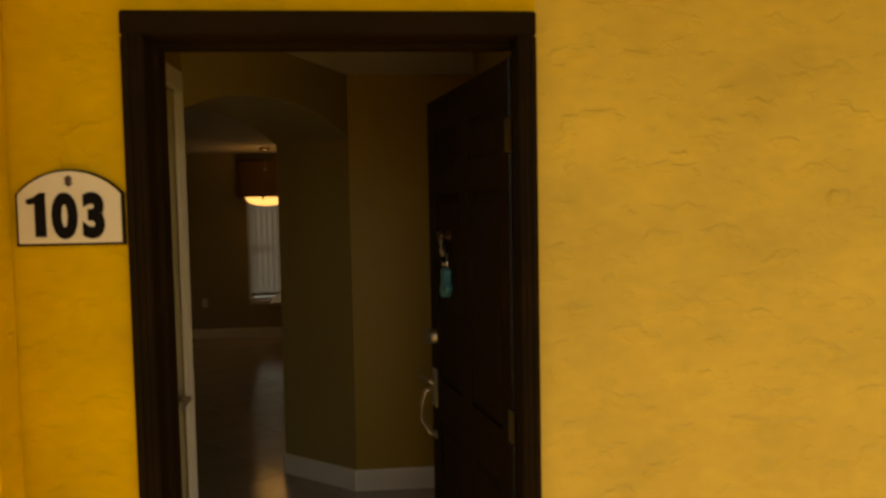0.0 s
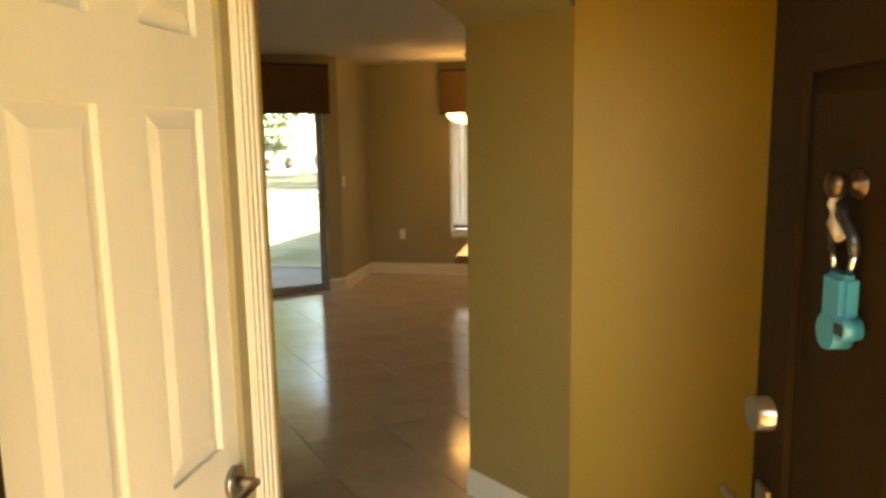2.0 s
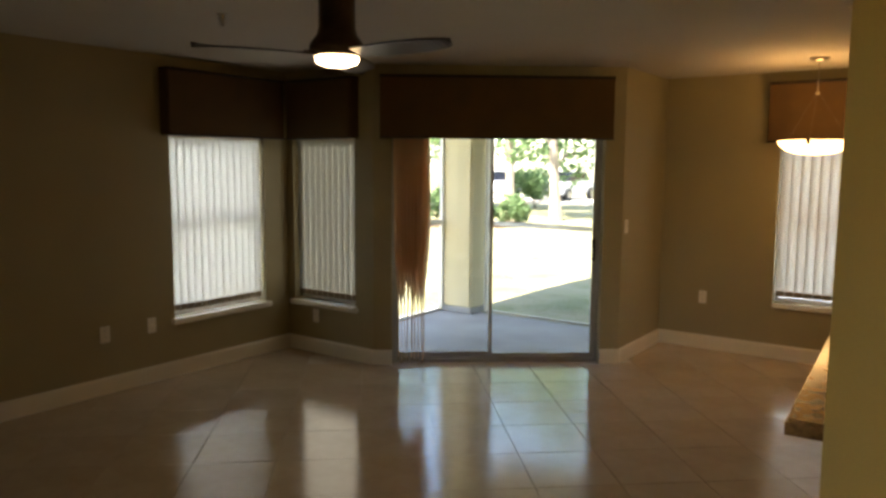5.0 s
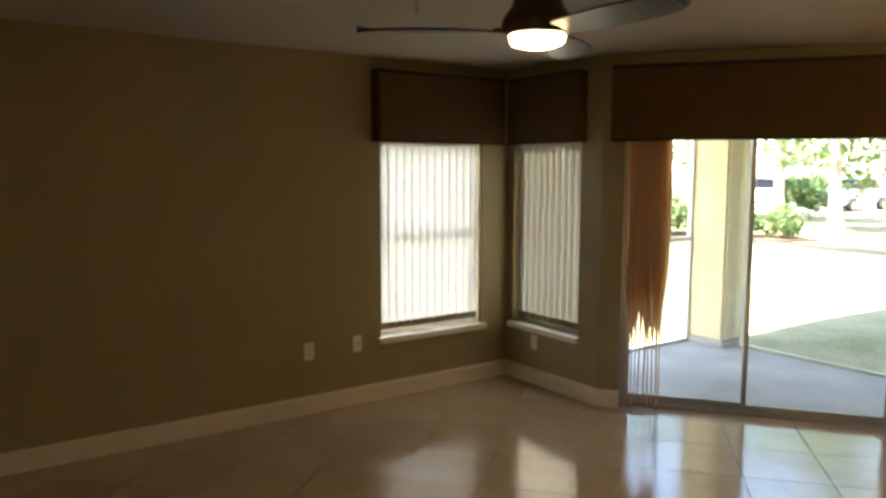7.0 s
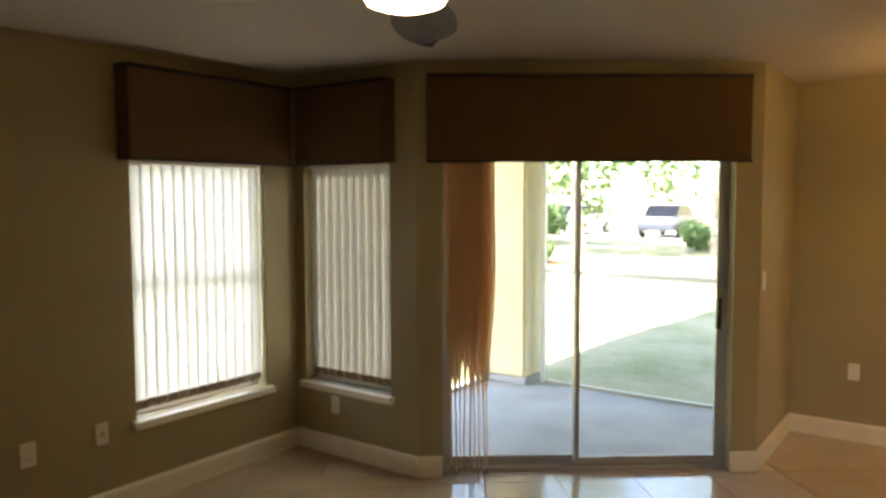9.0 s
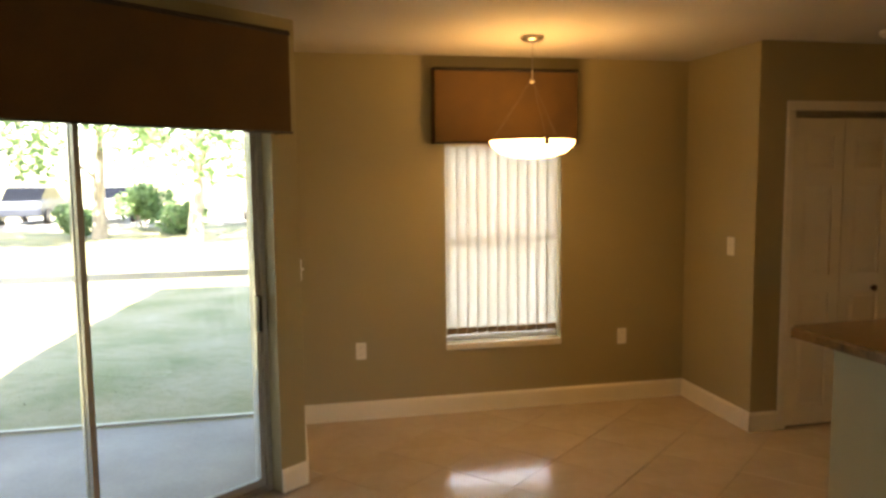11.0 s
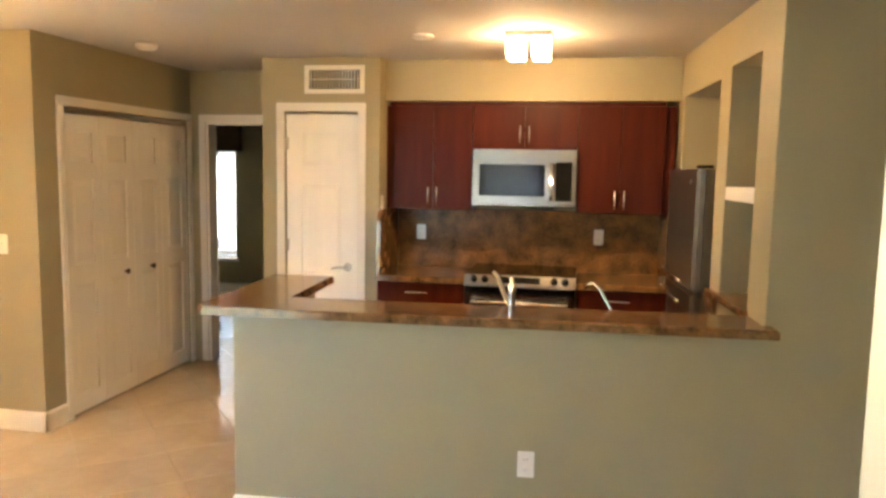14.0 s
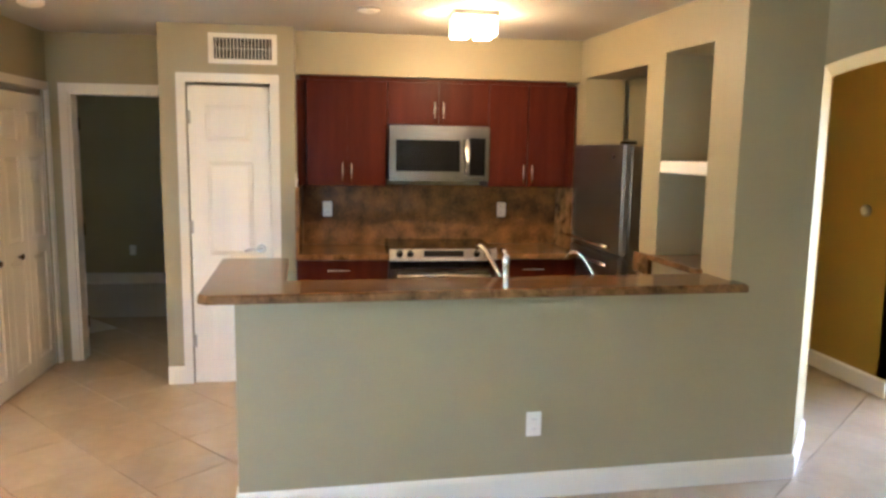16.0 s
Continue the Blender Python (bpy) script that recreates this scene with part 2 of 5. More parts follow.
def tube(bm, pts, r, seg=10):
    pts = [Vector(p) for p in pts]
    rings = []
    for i, p in enumerate(pts):
        d = (pts[min(i + 1, len(pts) - 1)] - pts[max(i - 1, 0)]).normalized()
        q = d.to_track_quat("Z", "Y")
        rings.append([bm.verts.new(p + q @ Vector((r * math.cos(2 * math.pi * k / seg), r * math.sin(2 * math.pi * k / seg), 0))) for k in range(seg)])
    for a, b in zip(rings, rings[1:]):
        for k in range(seg):
            f = bm.faces.new((a[k], a[(k + 1) % seg], b[(k + 1) % seg], b[k]))
            f.smooth = True
    bm.faces.new(rings[0][::-1]), bm.faces.new(rings[-1])
    bmesh.ops.recalc_face_normals(bm, faces=bm.faces[:])
    return bm


def thing(name, m, label, category, group="", kind=""):
    ob = new(name)
    ob.empty_display_size = 0.1
    ob.matrix_world = m
    return tagged(ob, label, category, group, kind)


def part(name, bm, material, parent=None, label="", m=None):
    """Links a bmesh as one mesh under a thing or a part. It is in the parent's own space, moved by m where given."""
    me = bpy.data.meshes.new(name)
    bm.to_mesh(me)
    bm.free()
    me.materials.append(M[material] if isinstance(material, str) else material)
    ob = new(name, me)
    if parent is not None:
        ob.parent = parent
    if m is not None:
        ob.matrix_basis = m
    return tagged(ob, label)


def solid(name, bm, material, label, category, group="", kind=""):
    return tagged(part(name, bm, material), label, category, group, kind)


def along(p, q, z=0.0):
    """The pose at p whose x runs towards q; its y points to the left of that line."""
    return pose(p[0], p[1], z, 0, 0, math.degrees(math.atan2(q[1] - p[1], q[0] - p[0])))


def span(p, q):
    return math.hypot(q[0] - p[0], q[1] - p[1])


CEIL = 2.45


def wall_mesh(length, thick, height, openings, z0=0.0):
    """A wall along x from 0 to length, behind its face (y from 0 to thick), with openings (s0, s1, low, high) cut through."""
    bm = bmesh.new()
    cuts = sorted({0.0, length, *[s for o in openings for s in o[:2]]})
    for a, b in zip(cuts, cuts[1:]):
        mid = (a + b) / 2
        holes = sorted((o[2], o[3]) for o in openings if o[0] < mid < o[1])
        z = z0
        for lo, hi in holes:
            if lo > z + 1e-4:
                box(bm, (a, 0, z), (b, thick, lo))
            z = hi
        if z < height - 1e-4:
            box(bm, (a, 0, z), (b, thick, height))
    bmesh.ops.remove_doubles(bm, verts=bm.verts[:], dist=1e-5)
    return bm


def wall(name, p, q, thick, openings=(), height=CEIL, material="paint", z0=0.0, label="beige painted plaster wall"):
    """The wall's visible face runs from p to q; its thickness lies to the left of that line (negative: to the right)."""
    ob = part(name, wall_mesh(span(p, q), thick, height, list(openings), z0), material)
    ob.matrix_world = along(p, q)
    return tagged(ob, label, "wall", kind="structure")


def baseboard(p, q, height=0.125, t=0.014):
    """A moulded baseboard on the right-hand side of the line from p to q."""
    n = span(p, q)
    bm = bmesh.new()
    prof = [(0, 0), (-t, 0), (-t, height - 0.02), (-t * 0.5, height - 0.004), (0, height)]
    ends = [[bm.verts.new((x, y, z)) for y, z in prof] for x in (0, n)]
    k = len(prof)
    for i in range(k):
        bm.faces.new((ends[0][i], ends[0][(i + 1) % k], ends[1][(i + 1) % k], ends[1][i]))
    bm.faces.new(ends[0]), bm.faces.new(ends[1][::-1])
    bmesh.ops.recalc_face_normals(bm, faces=bm.faces[:])
    ob = solid("baseboard", bm, "trim", "white painted wooden baseboard along the wall", "baseboard", kind="structure")
    ob.matrix_world = along(p, q)
    return ob


# ---- plan ----
A, B = (-3.19, 7.71), (-1.57, 8.97)           # the diagonal wall of the sliding door
D = ((B[0] - A[0]) / span(A, B), (B[1] - A[1]) / span(A, B))
NW, NE = (0.5286, 5.12), (2.90, 5.266)         # the kitchen's wall of niches
JF, JN = (0.55, 4.70), (1.012, 4.33)          # the arch's jamb beside the kitchen
LF, LN = (-0.03, 3.47), (0.42, 3.02)          # the arch's other jamb


def paint_gold_light(ob):
    """Paints golden bounce light on the faces towards the entrance, fainter on the slanting jamb."""
    ob.data.materials.append(M["foyer_gold_lit"])
    ob.data.materials.append(M["jamb_half_lit"])
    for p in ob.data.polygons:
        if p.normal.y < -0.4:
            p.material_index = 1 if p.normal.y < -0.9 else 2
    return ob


wall("wall_west", (-4.20, 3.35), (-4.20, 7.86), 0.15, [(3.18, 4.10, 0.46, 1.90)])
wall("wall_bay", (-4.20, 7.71), A, 0.15, [(0.08, 0.81, 0.46, 1.90)])
wall("wall_slider", A, B, 0.20, [(0.15, 1.89, 0.0, 2.02)])
wall("wall_dining_west", B, (-1.57, 10.10), 0.15)
wall("wall_dining_north", (-1.57, 9.95), (1.34, 9.95), 0.15, [(0.99, 1.83, 0.49, 1.90)])
wall("wall_dining_east", (1.22, 9.95), (1.22, 9.12), 0.12)
wall("wall_closet", (1.34, 9.12), (3.15, 9.12), 0.12, [(0.13, 1.62, 0.0, 2.03)])
wall("wall_closet_back", (1.34, 9.80), (3.15, 9.80), 0.1)
wall("wall_bedroom_door", (3.03, 9.12), (3.03, 7.45), 0.12, [(0.14, 0.92, 0.0, 2.03)])
wall("wall_pantry", (2.39, 8.19), (2.39, 7.31), 0.10, [(0.17, 0.72, 0.0, 2.07)])
wall("wall_pantry_side", (3.03, 8.19), (2.49, 8.19), 0.10)
wall("wall_kitchen_side", (2.49, 7.31), (3.0, 7.31), 0.10)
wall("wall_kitchen_back", (2.90, 7.31), (2.90, 4.2), 0.12)
solid("kitchen_soffit", boxes(((2.55, 5.246, 2.157), (2.90, 7.31, CEIL))), "paint", "painted drywall soffit above the upper cabinets", "soffit", kind="structure")
nw = span(NW, NE)
wall("wall_niches", NE, NW, 0.30, [(nw - 1.92, nw - 0.98, 0.0, 2.175), (nw - 0.77, nw - 0.27, 1.02, 2.215)])
solid("niche_back", boxes(((0.66, 4.76, 0.0), (1.42, 4.80, CEIL))), "paint", "beige painted back of the wall niche", "wall", kind="structure")
solid("fridge_nook", boxes(((1.42, 4.445, 0), (2.90, 4.50, CEIL)), ((1.42, 4.50, 0), (1.50, 4.93, CEIL)), ((2.50, 4.50, 0), (2.56, 4.98, CEIL)), ((1.50, 4.50, 2.20), (2.50, 4.93, CEIL))), "paint", "beige painted recess round the refrigerator", "wall", kind="structure")
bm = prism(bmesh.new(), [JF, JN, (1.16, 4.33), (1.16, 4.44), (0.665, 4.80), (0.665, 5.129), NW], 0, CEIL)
paint_gold_light(solid("wall_arch_pier", bm, "paint", "painted wall pier beside the archway, golden light painted towards the foyer", "wall", kind="structure"))
wall("wall_hall_north", (2.45, 4.33), (1.16, 4.33), -0.11, material="foyer_gold_lit", label="beige painted hall wall, golden bounce light in its colour")
wall("wall_hall_south", (1.62, 3.30), (2.57, 3.30), -0.12, material="foyer_gold_lit", label="beige painted hall wall, golden bounce light in its colour")
wall("wall_hall_east", (2.45, 4.36), (2.45, 3.30), 0.12, [(0.32, 0.96, 0.0, 2.03)], material="foyer_gold_lit", label="beige painted hall wall, golden bounce light in its colour")
wall("wall_foyer_east", (1.62, 3.30), (1.62, 2.07), 0.10, material="foyer_gold_lit", label="beige painted foyer wall, golden bounce light in its colour")
wall("wall_bath_east", (4.40, 4.3), (4.40, 2.07), 0.1)
wall("wall_bath_north", (4.45, 4.26), (2.57, 4.26), -0.1)
wall("wall_bath_south", (2.57, 2.12), (4.45, 2.12), -0.05)
wall("wall_bath_west", (2.57, 3.3), (2.57, 2.12), -0.1)
wall("wall_foyer_west", (0.42, 2.07), LN, 0.10, [(0.19, 0.82, 0.0, 2.13)], material="foyer_gold_lit", label="beige painted foyer wall, golden bounce light in its colour")
wall("wall_foyer_closet", (-0.35, 2.07), (-0.35, 3.0), 0.1)
bm = prism(bmesh.new(), [LN, LF, (-4.2, 3.47), (-4.2, 3.35), (-0.10, 3.35), (0.32, 2.95), (0.32, 2.86), (0.42, 2.86)][::-1], 0, CEIL)
solid("wall_south", bm, "paint", "beige painted wall beside the archway", "wall", kind="structure")


def arch():
    """The thick head over the archway, with a low curved underside."""
    bm = bmesh.new()
    n = 20
    rows = []
    for i in range(n + 1):
        u = i / n
        z = 2.08 + 0.13 * (1 - abs(2 * u - 1) ** 2.3)
        near, far = [Vector((a[0] + (b[0] - a[0]) * u, a[1] + (b[1] - a[1]) * u, 0)) for a, b in ((JN, LN), (JF, LF))]
        rows.append([bm.verts.new((*near.xy, z)), bm.verts.new((*far.xy, z)), bm.verts.new((*far.xy, CEIL)), bm.verts.new((*near.xy, CEIL))])
    for a, b in zip(rows, rows[1:]):
        for k in range(4):
            bm.faces.new((a[k], a[(k + 1) % 4], b[(k + 1) % 4], b[k]))
    bm.faces.new(rows[0]), bm.faces.new(rows[-1][::-1])
    bmesh.ops.recalc_face_normals(bm, faces=bm.faces[:])
    paint_gold_light(solid("arch_head", bm, "paint", "painted archway head between foyer and living room", "archway", kind="structure"))


arch()

# the front wall, outside and in
wall("wall_front", (-2.6, 1.90), (0.57, 1.90), 0.17, material="stucco", height=2.9, label="yellow stucco outer wall of the walkway")
wall("wall_front_east", (1.595, 1.90), (4.5, 1.90), 0.17, material="stucco_pale", height=2.9, label="yellow stucco outer wall of the walkway, paler right of the entrance")
wall("wall_front_head", (0.57, 1.90), (1.595, 1.90), 0.17, material="stucco", z0=2.16, height=2.9, label="yellow stucco over the entrance door")
solid("wall_front_step", boxes(((-2.6, 1.78, -0.02), (0.292, 1.897, 2.9)), bevel=0.006), "stucco", "yellow stucco projecting part of the outer wall", "wall", kind="structure")
# unseen wall, added to block skylight on the left and bounce yellow
solid("walkway_parapet", boxes(((-2.6, -2.1, -0.1), (0.6, -1.95, 2.1))), "stucco", "unseen yellow stucco wall added to block and tint entrance light", "wall", kind="structure")
solid("walkway_slab", boxes(((-2.6, -2.0, -0.12), (4.5, 2.07, -0.004))), "paving", "unseen walkway outside the entrance, coloured golden to tint bounced light", "pavement", kind="structure")
# unseen; the front edge is set by how far the sun should reach
solid("walkway_ceiling", boxes(((-2.6, -0.3, 2.75), (4.5, 1.9, 2.9))), "ceiling", "unseen ceiling over the walkway, placed to keep sun off the wall", "ceiling", kind="structure")

solid("ceiling", boxes(((-4.35, 1.95, CEIL), (6.55, 12.0, CEIL + 0.12))), "ceiling", "off-white textured plaster ceiling", "ceiling", kind="structure")
# unseen mass; its height is set by the shadow it casts on the lawn
solid("building_upper", boxes(((-4.55, 1.9, 2.9), (9.0, 10.5, 8.35)), ((-4.5, 7.7, 2.60), (-1.5, 10.45, 2.9)), ((-4.4, 2.0, 2.58), (6.6, 12.0, 2.9))), "stucco_cream", "cream stucco upper storeys of the building", "building", kind="structure")
solid("floor_base", prism(bmesh.new(), [(-4.3, 1.95), (4.5, 1.95), (4.5, 4.35), (3.2, 4.35), (3.2, 9.2), (1.3, 9.2), (1.3, 10.0), (-1.65, 10.0), (-1.65, 9.05), (-3.22, 7.79), (-4.3, 7.79)], -0.12, -0.006), "grout", "grey-beige grout bed of the tiled floor", "floor", kind="structure")

# ---- openings, doors and windows ----
def casing(p, q, height, width=0.06, t=0.016, label="white painted door casing"):
    """Moulded casing round an opening from p to q, proud of the wall on the right of that line."""
    n = span(p, q)
    ob = thing("door_trim", along(p, q), label, "door trim", kind="structure")
    for name, a, b in (("side_casing", (-width, 0.0), (0, height)), ("side_casing", (n, 0.0), (n + width, height)), ("head_casing", (-width, height), (n + width, height + width))):
        bm = boxes(((a[0], -t, a[1]), (b[0], -0.0005, b[1])), bevel=0.004)
        if name == "side_casing":
            for k in (0.25, 0.5, 0.75):
                x = a[0] + (b[0] - a[0]) * k
                box(bm, (x - 0.004, -t - 0.004, a[1] + 0.002), (x + 0.004, -t + 0.001, b[1] - 0.001))
        part(name, bm, "trim", ob)
    return ob


def panelled(width, height, rows, t=0.035, cols=2, stile=0.11, gap=0.09):
    """A moulded panel door leaf: x across, y the thickness, z up; raised fields in sunk frames on both faces."""
    bm = boxes(((0, 0.0115, 0), (width, t - 0.0115, height)))
    inner = (width - 2 * stile - (cols - 1) * gap) / cols
    xs = [(stile + i * (inner + gap), stile + i * (inner + gap) + inner) for i in range(cols)]
    for y0, y1 in ((0.0, 0.0125), (t - 0.0125, t)):
        edges = [0.0] + [v for x in xs for v in x] + [width]
        for a, b in zip(edges[::2], edges[1::2]):
            box(bm, (a, y0, 0), (b, y1, height))
        for x0, x1 in xs:
            zs = [0.0] + [v for r in rows for v in r] + [height]
            for a, b in zip(zs[::2], zs[1::2]):
                box(bm, (x0, y0, a), (x1, y1, b))
            for z0, z1 in rows:
                i = min(0.035, (x1 - x0) * 0.25)
                yo, yi = (y0 + 0.002, 0.0125) if y0 == 0 else (y1 - 0.002, t - 0.0125)
                lo = [bm.verts.new((x, yi, z)) for x, z in ((x0, z0), (x1, z0), (x1, z1), (x0, z1))]
                hi = [bm.verts.new((x, yo, z)) for x, z in ((x0 + i, z0 + i), (x1 - i, z0 + i), (x1 - i, z1 - i), (x0 + i, z1 - i))]
                bm.faces.new(hi)
                for k in range(4):
                    bm.faces.new((lo[k], lo[(k + 1) % 4], hi[(k + 1) % 4], hi[k]))
    bmesh.ops.recalc_face_normals(bm, faces=bm.faces[:])
    return bm


def lever(parent, x, y, z, out, reach, material="nickel"):
    """A round rose with a curved lever handle; out: which way along y it stands off; reach: its length along x."""
    bm = bmesh.new()
    tube(bm, [(x, y, z), (x, y + out * 0.012, z)], 0.032, 20)
    tube(bm, [(x, y + out * 0.01, z), (x, y + out * 0.05, z)], 0.011)
    s = 1 if reach > 0 else -1
    tube(bm, [(x - s * 0.008, y + out * 0.048, z), (x + reach * 0.4, y + out * 0.052, z + 0.004), (x + reach * 0.75, y + out * 0.05, z - 0.002), (x + reach, y + out * 0.045, z - 0.012)], 0.0085)
    return part("lever_handle", bm, material, parent, "brushed metal lever handle")


def hinges(parent, x, y, zs, material="nickel"):
    for z in zs:
        bm = bmesh.new()
        tube(bm, [(x, y, z - 0.045), (x, y, z + 0.045)], 0.007)
        box(bm, (x - 0.018, y + 0.002, z - 0.044), (x + 0.018, y + 0.006, z + 0.044))
        part("hinge", bm, material, parent)


SIX = [(0.14, 0.78), (0.93, 1.53), (1.65, 1.90)]

# white closet door in the foyer's side wall
casing((0.42, 2.26), (0.42, 2.89), 2.13, width=0.085)
door = thing("door_1", along((0.405, 2.264), (0.405, 2.886)), "white six-panel closet door, closed, with lever handle", "door", kind="structure")
part("leaf", panelled(0.622, 2.12, [(0.20, 0.90), (1.045, 1.69), (1.815, 2.03)], stile=0.085, gap=0.115), "door_white", door)
lever(door, 0.565, 0.0, 0.965, -1, -0.10)

# dark entrance door, swung inwards
frame_ob = thing("door_frame", pose(0.57, 1.9, 0), "dark brown painted wooden entrance door frame", "door frame", kind="structure")
for a, b in (((0.0, -0.022), (0.055, 0.17)), ((0.978, -0.022), (1.025, 0.085))):
    bm = boxes(((a[0], a[1], 0), (b[0], b[1], 2.10)), bevel=0.004)
    s = 1 if a[0] < 0.5 else -1
    xi = b[0] if s > 0 else a[0]
    if s > 0:
        box(bm, (xi, 0.05, 0), (xi + 0.014, 0.11, 2.086))
    for k in (0.018, 0.036):
        x = a[0] + k
        box(bm, (x - 0.003, -0.027, 0), (x + 0.003, -0.021, 2.10))
    part("jamb", bm, "brown", frame_ob)
bm = boxes(((0, -0.022, 2.10), (1.025, 0.17, 2.16)), bevel=0.004)
box(bm, (0.055, 0.05, 2.086), (0.970, 0.11, 2.10))
part("head", bm, "brown", frame_ob)
part("weatherstrip", boxes(((0.969, 0.0855, 0.02), (0.976, 0.096, 2.07)), bevel=0.002), "black", frame_ob, "black weatherstrip along the jamb")
part("threshold", boxes(((0.055, 0.0, -0.004), (0.970, 0.165, 0.014)), bevel=0.004), "nickel", frame_ob, "metal threshold")
fd = thing("door_2", along((1.594, 2.0), (1.4032, 2.9816)), "dark brown panelled entrance door, standing open", "door", kind="structure")
part("leaf", panelled(0.90, 2.07, [(0.2, 0.86), (1.02, 1.72), (1.82, 1.95)], t=0.045), "brown", fd)
bm = bmesh.new()
tube(bm, [(0.845, 0.0, 0.0), (0.845, 0.075, 0.0)], 0.028, 20)
tube(bm, [(0.845, -0.03, 0.0), (0.845, 0.0, 0.0)], 0.03, 20)
box(bm, (0.893, 0.01, -0.03), (0.903, 0.035, 0.03))
part("deadbolt", bm, "nickel", fd, "brushed metal deadbolt", m=pose(0, 0, 1.175))
bm = boxes(((0.82, 0.045, 0.90), (0.87, 0.053, 1.05)), ((0.895, 0.008, 0.93), (0.903, 0.037, 1.03)), bevel=0.003)
tube(bm, [(0.845, 0.05, 0.99), (0.86, 0.075, 1.0), (0.905, 0.085, 1.004), (0.93, 0.08, 1.0)], 0.008)
tube(bm, [(0.845, 0.05, 0.97), (0.85, 0.085, 0.965), (0.855, 0.10, 0.92), (0.86, 0.098, 0.85), (0.852, 0.07, 0.80), (0.845, 0.048, 0.79)], 0.008)
part("pull_handle", bm, "nickel", fd, "curved metal pull handle")
bm = boxes(((0.835, 0.045, 0.775), (0.857, 0.052, 0.805)))
part("handle_foot", bm, "nickel", fd)
hinges(fd, -0.004, 0.056, (0.26, 1.06, 1.86), "brass")
bm = boxes(((0.05, 0.046, 0.02), (0.85, 0.049, 0.035)))
part("door_sweep", bm, "nickel", fd)
# a lock box on a strap hangs from a hook on the door
lb = thing("key_lock_box", fd.matrix_world @ pose(0.615, 0.046, 1.558) @ Matrix.Scale(0.86, 4), "teal plastic key lock box on a black shackle", "lock box")
bm = boxes(((-0.026, 0.004, -0.215), (0.036, 0.034, -0.120)), bevel=0.008)
tube(bm, [(0.012, 0.003, -0.212), (0.012, 0.036, -0.212)], 0.028, 24)
tube(bm, [(-0.022, 0.004, -0.200), (-0.022, 0.034, -0.200)], 0.018, 18)
part("case", bm, "teal", lb)
part("window", boxes(((-0.036, 0.033, -0.208), (-0.014, 0.0365, -0.192)), bevel=0.001), "black", lb, "black window of the lock box")
for x0, x1 in ((-0.018, -0.030), (0.024, 0.032)):
    part("shackle_tip", tube(bmesh.new(), [(x0, 0.02, -0.118), (x1, 0.02, -0.088)], 0.0055, 10), "chrome", lb, "bright steel shackle end")
bm = bmesh.new()
tube(bm, [(-0.030, 0.02, -0.090), (-0.024, 0.021, -0.060), (-0.008, 0.024, -0.045), (0.006, 0.026, -0.015), (0.020, 0.026, -0.020), (0.032, 0.024, -0.050), (0.032, 0.02, -0.090)], 0.009, 12)
part("shackle", bm, "black", lb, "black rubber sleeved shackle")
part("strap", tube(bmesh.new(), [(0.006, 0.030, 0.010), (0.016, 0.034, -0.020), (0.010, 0.036, -0.045), (-0.012, 0.034, -0.066)], 0.008, 10), "weight", lb, "tan strap")
bm = lathe(bmesh.new(), [(0.022, 0.0), (0.020, 0.006), (0.009, 0.010), (0.010, 0.022), (0.020, 0.030), (0.019, 0.044), (0.0, 0.050)], seg=20)
part("knob", bm, "bronze", lb, "round bronze knob", m=pose(0.006, 0.0, 0.012, -90, 0, 0))

# pantry door
casing((2.39, 8.02), (2.39, 7.47), 2.07)
door = thing("door_3", along((2.405, 8.013), (2.405, 7.477)), "white four-panel pantry door, closed, with lever handle", "door", kind="structure")
part("leaf", panelled(0.536, 2.05, [(0.16, 0.70), (0.90, 1.55), (1.68, 1.93)], cols=1, stile=0.115), "door_white", door)
lever(door, 0.47, 0.0, 0.95, -1, -0.11)
hinges(door, 0.0, -0.006, (0.30, 1.10, 1.84))

# bedroom door, open into the bedroom
casing((3.03, 8.98), (3.03, 8.20), 2.03)
solid("bedroom_door_jamb", boxes(((3.03, 8.96, 0), (3.15, 8.98, 2.03)), ((3.03, 8.20, 0), (3.15, 8.22, 2.03)), ((3.03, 8.22, 2.01), (3.15, 8.96, 2.03))), "trim", "white painted door lining of the bedroom", "door frame", kind="structure")
door = thing("door_4", along((3.155, 8.955), (3.55, 9.55)), "white panelled bedroom door, standing open", "door", kind="structure")
part("leaf", panelled(0.72, 2.0, SIX), "door_white", door)
lever(door, 0.66, 0.0, 0.95, -1, -0.11)
hinges(door, 0.0, -0.004, (0.28, 1.0, 1.8), "bronze")

# bifold closet doors
casing((1.47, 9.12), (2.96, 9.12), 2.03)
part("track", boxes(((1.475, 9.135, 1.995), (2.955, 9.165, 2.028))), "nickel", None)
tagged(bpy.data.objects["track"], "metal track above the folding closet doors", "door track", kind="structure")
for i in range(4):
    x0 = 1.475 + i * 0.371
    door = thing("door_5" if i == 0 else "door_5", along((x0, 9.13), (x0 + 0.367, 9.13)), "white panelled folding closet door leaf, closed", "door", "closet door leaves", "structure")
    door.matrix_world = door.matrix_world @ pose(0, 0, 0.012)
    part("leaf", panelled(0.367, 1.975, [(0.12, 0.86), (0.98, 1.55), (1.66, 1.86)], cols=1, stile=0.075, t=0.03), "door_white", door)
    if i in (1, 2):
        bm = lathe(bmesh.new(), [(0.009, 0), (0.009, 0.014), (0.020, 0.022), (0.020, 0.032), (0.0, 0.037)], seg=16)
        part("knob", bm, "bronze", door, "small dark bronze knob", m=pose(0.245 if i == 1 else 0.20, 0.0, 0.885, 90, 0, 0))


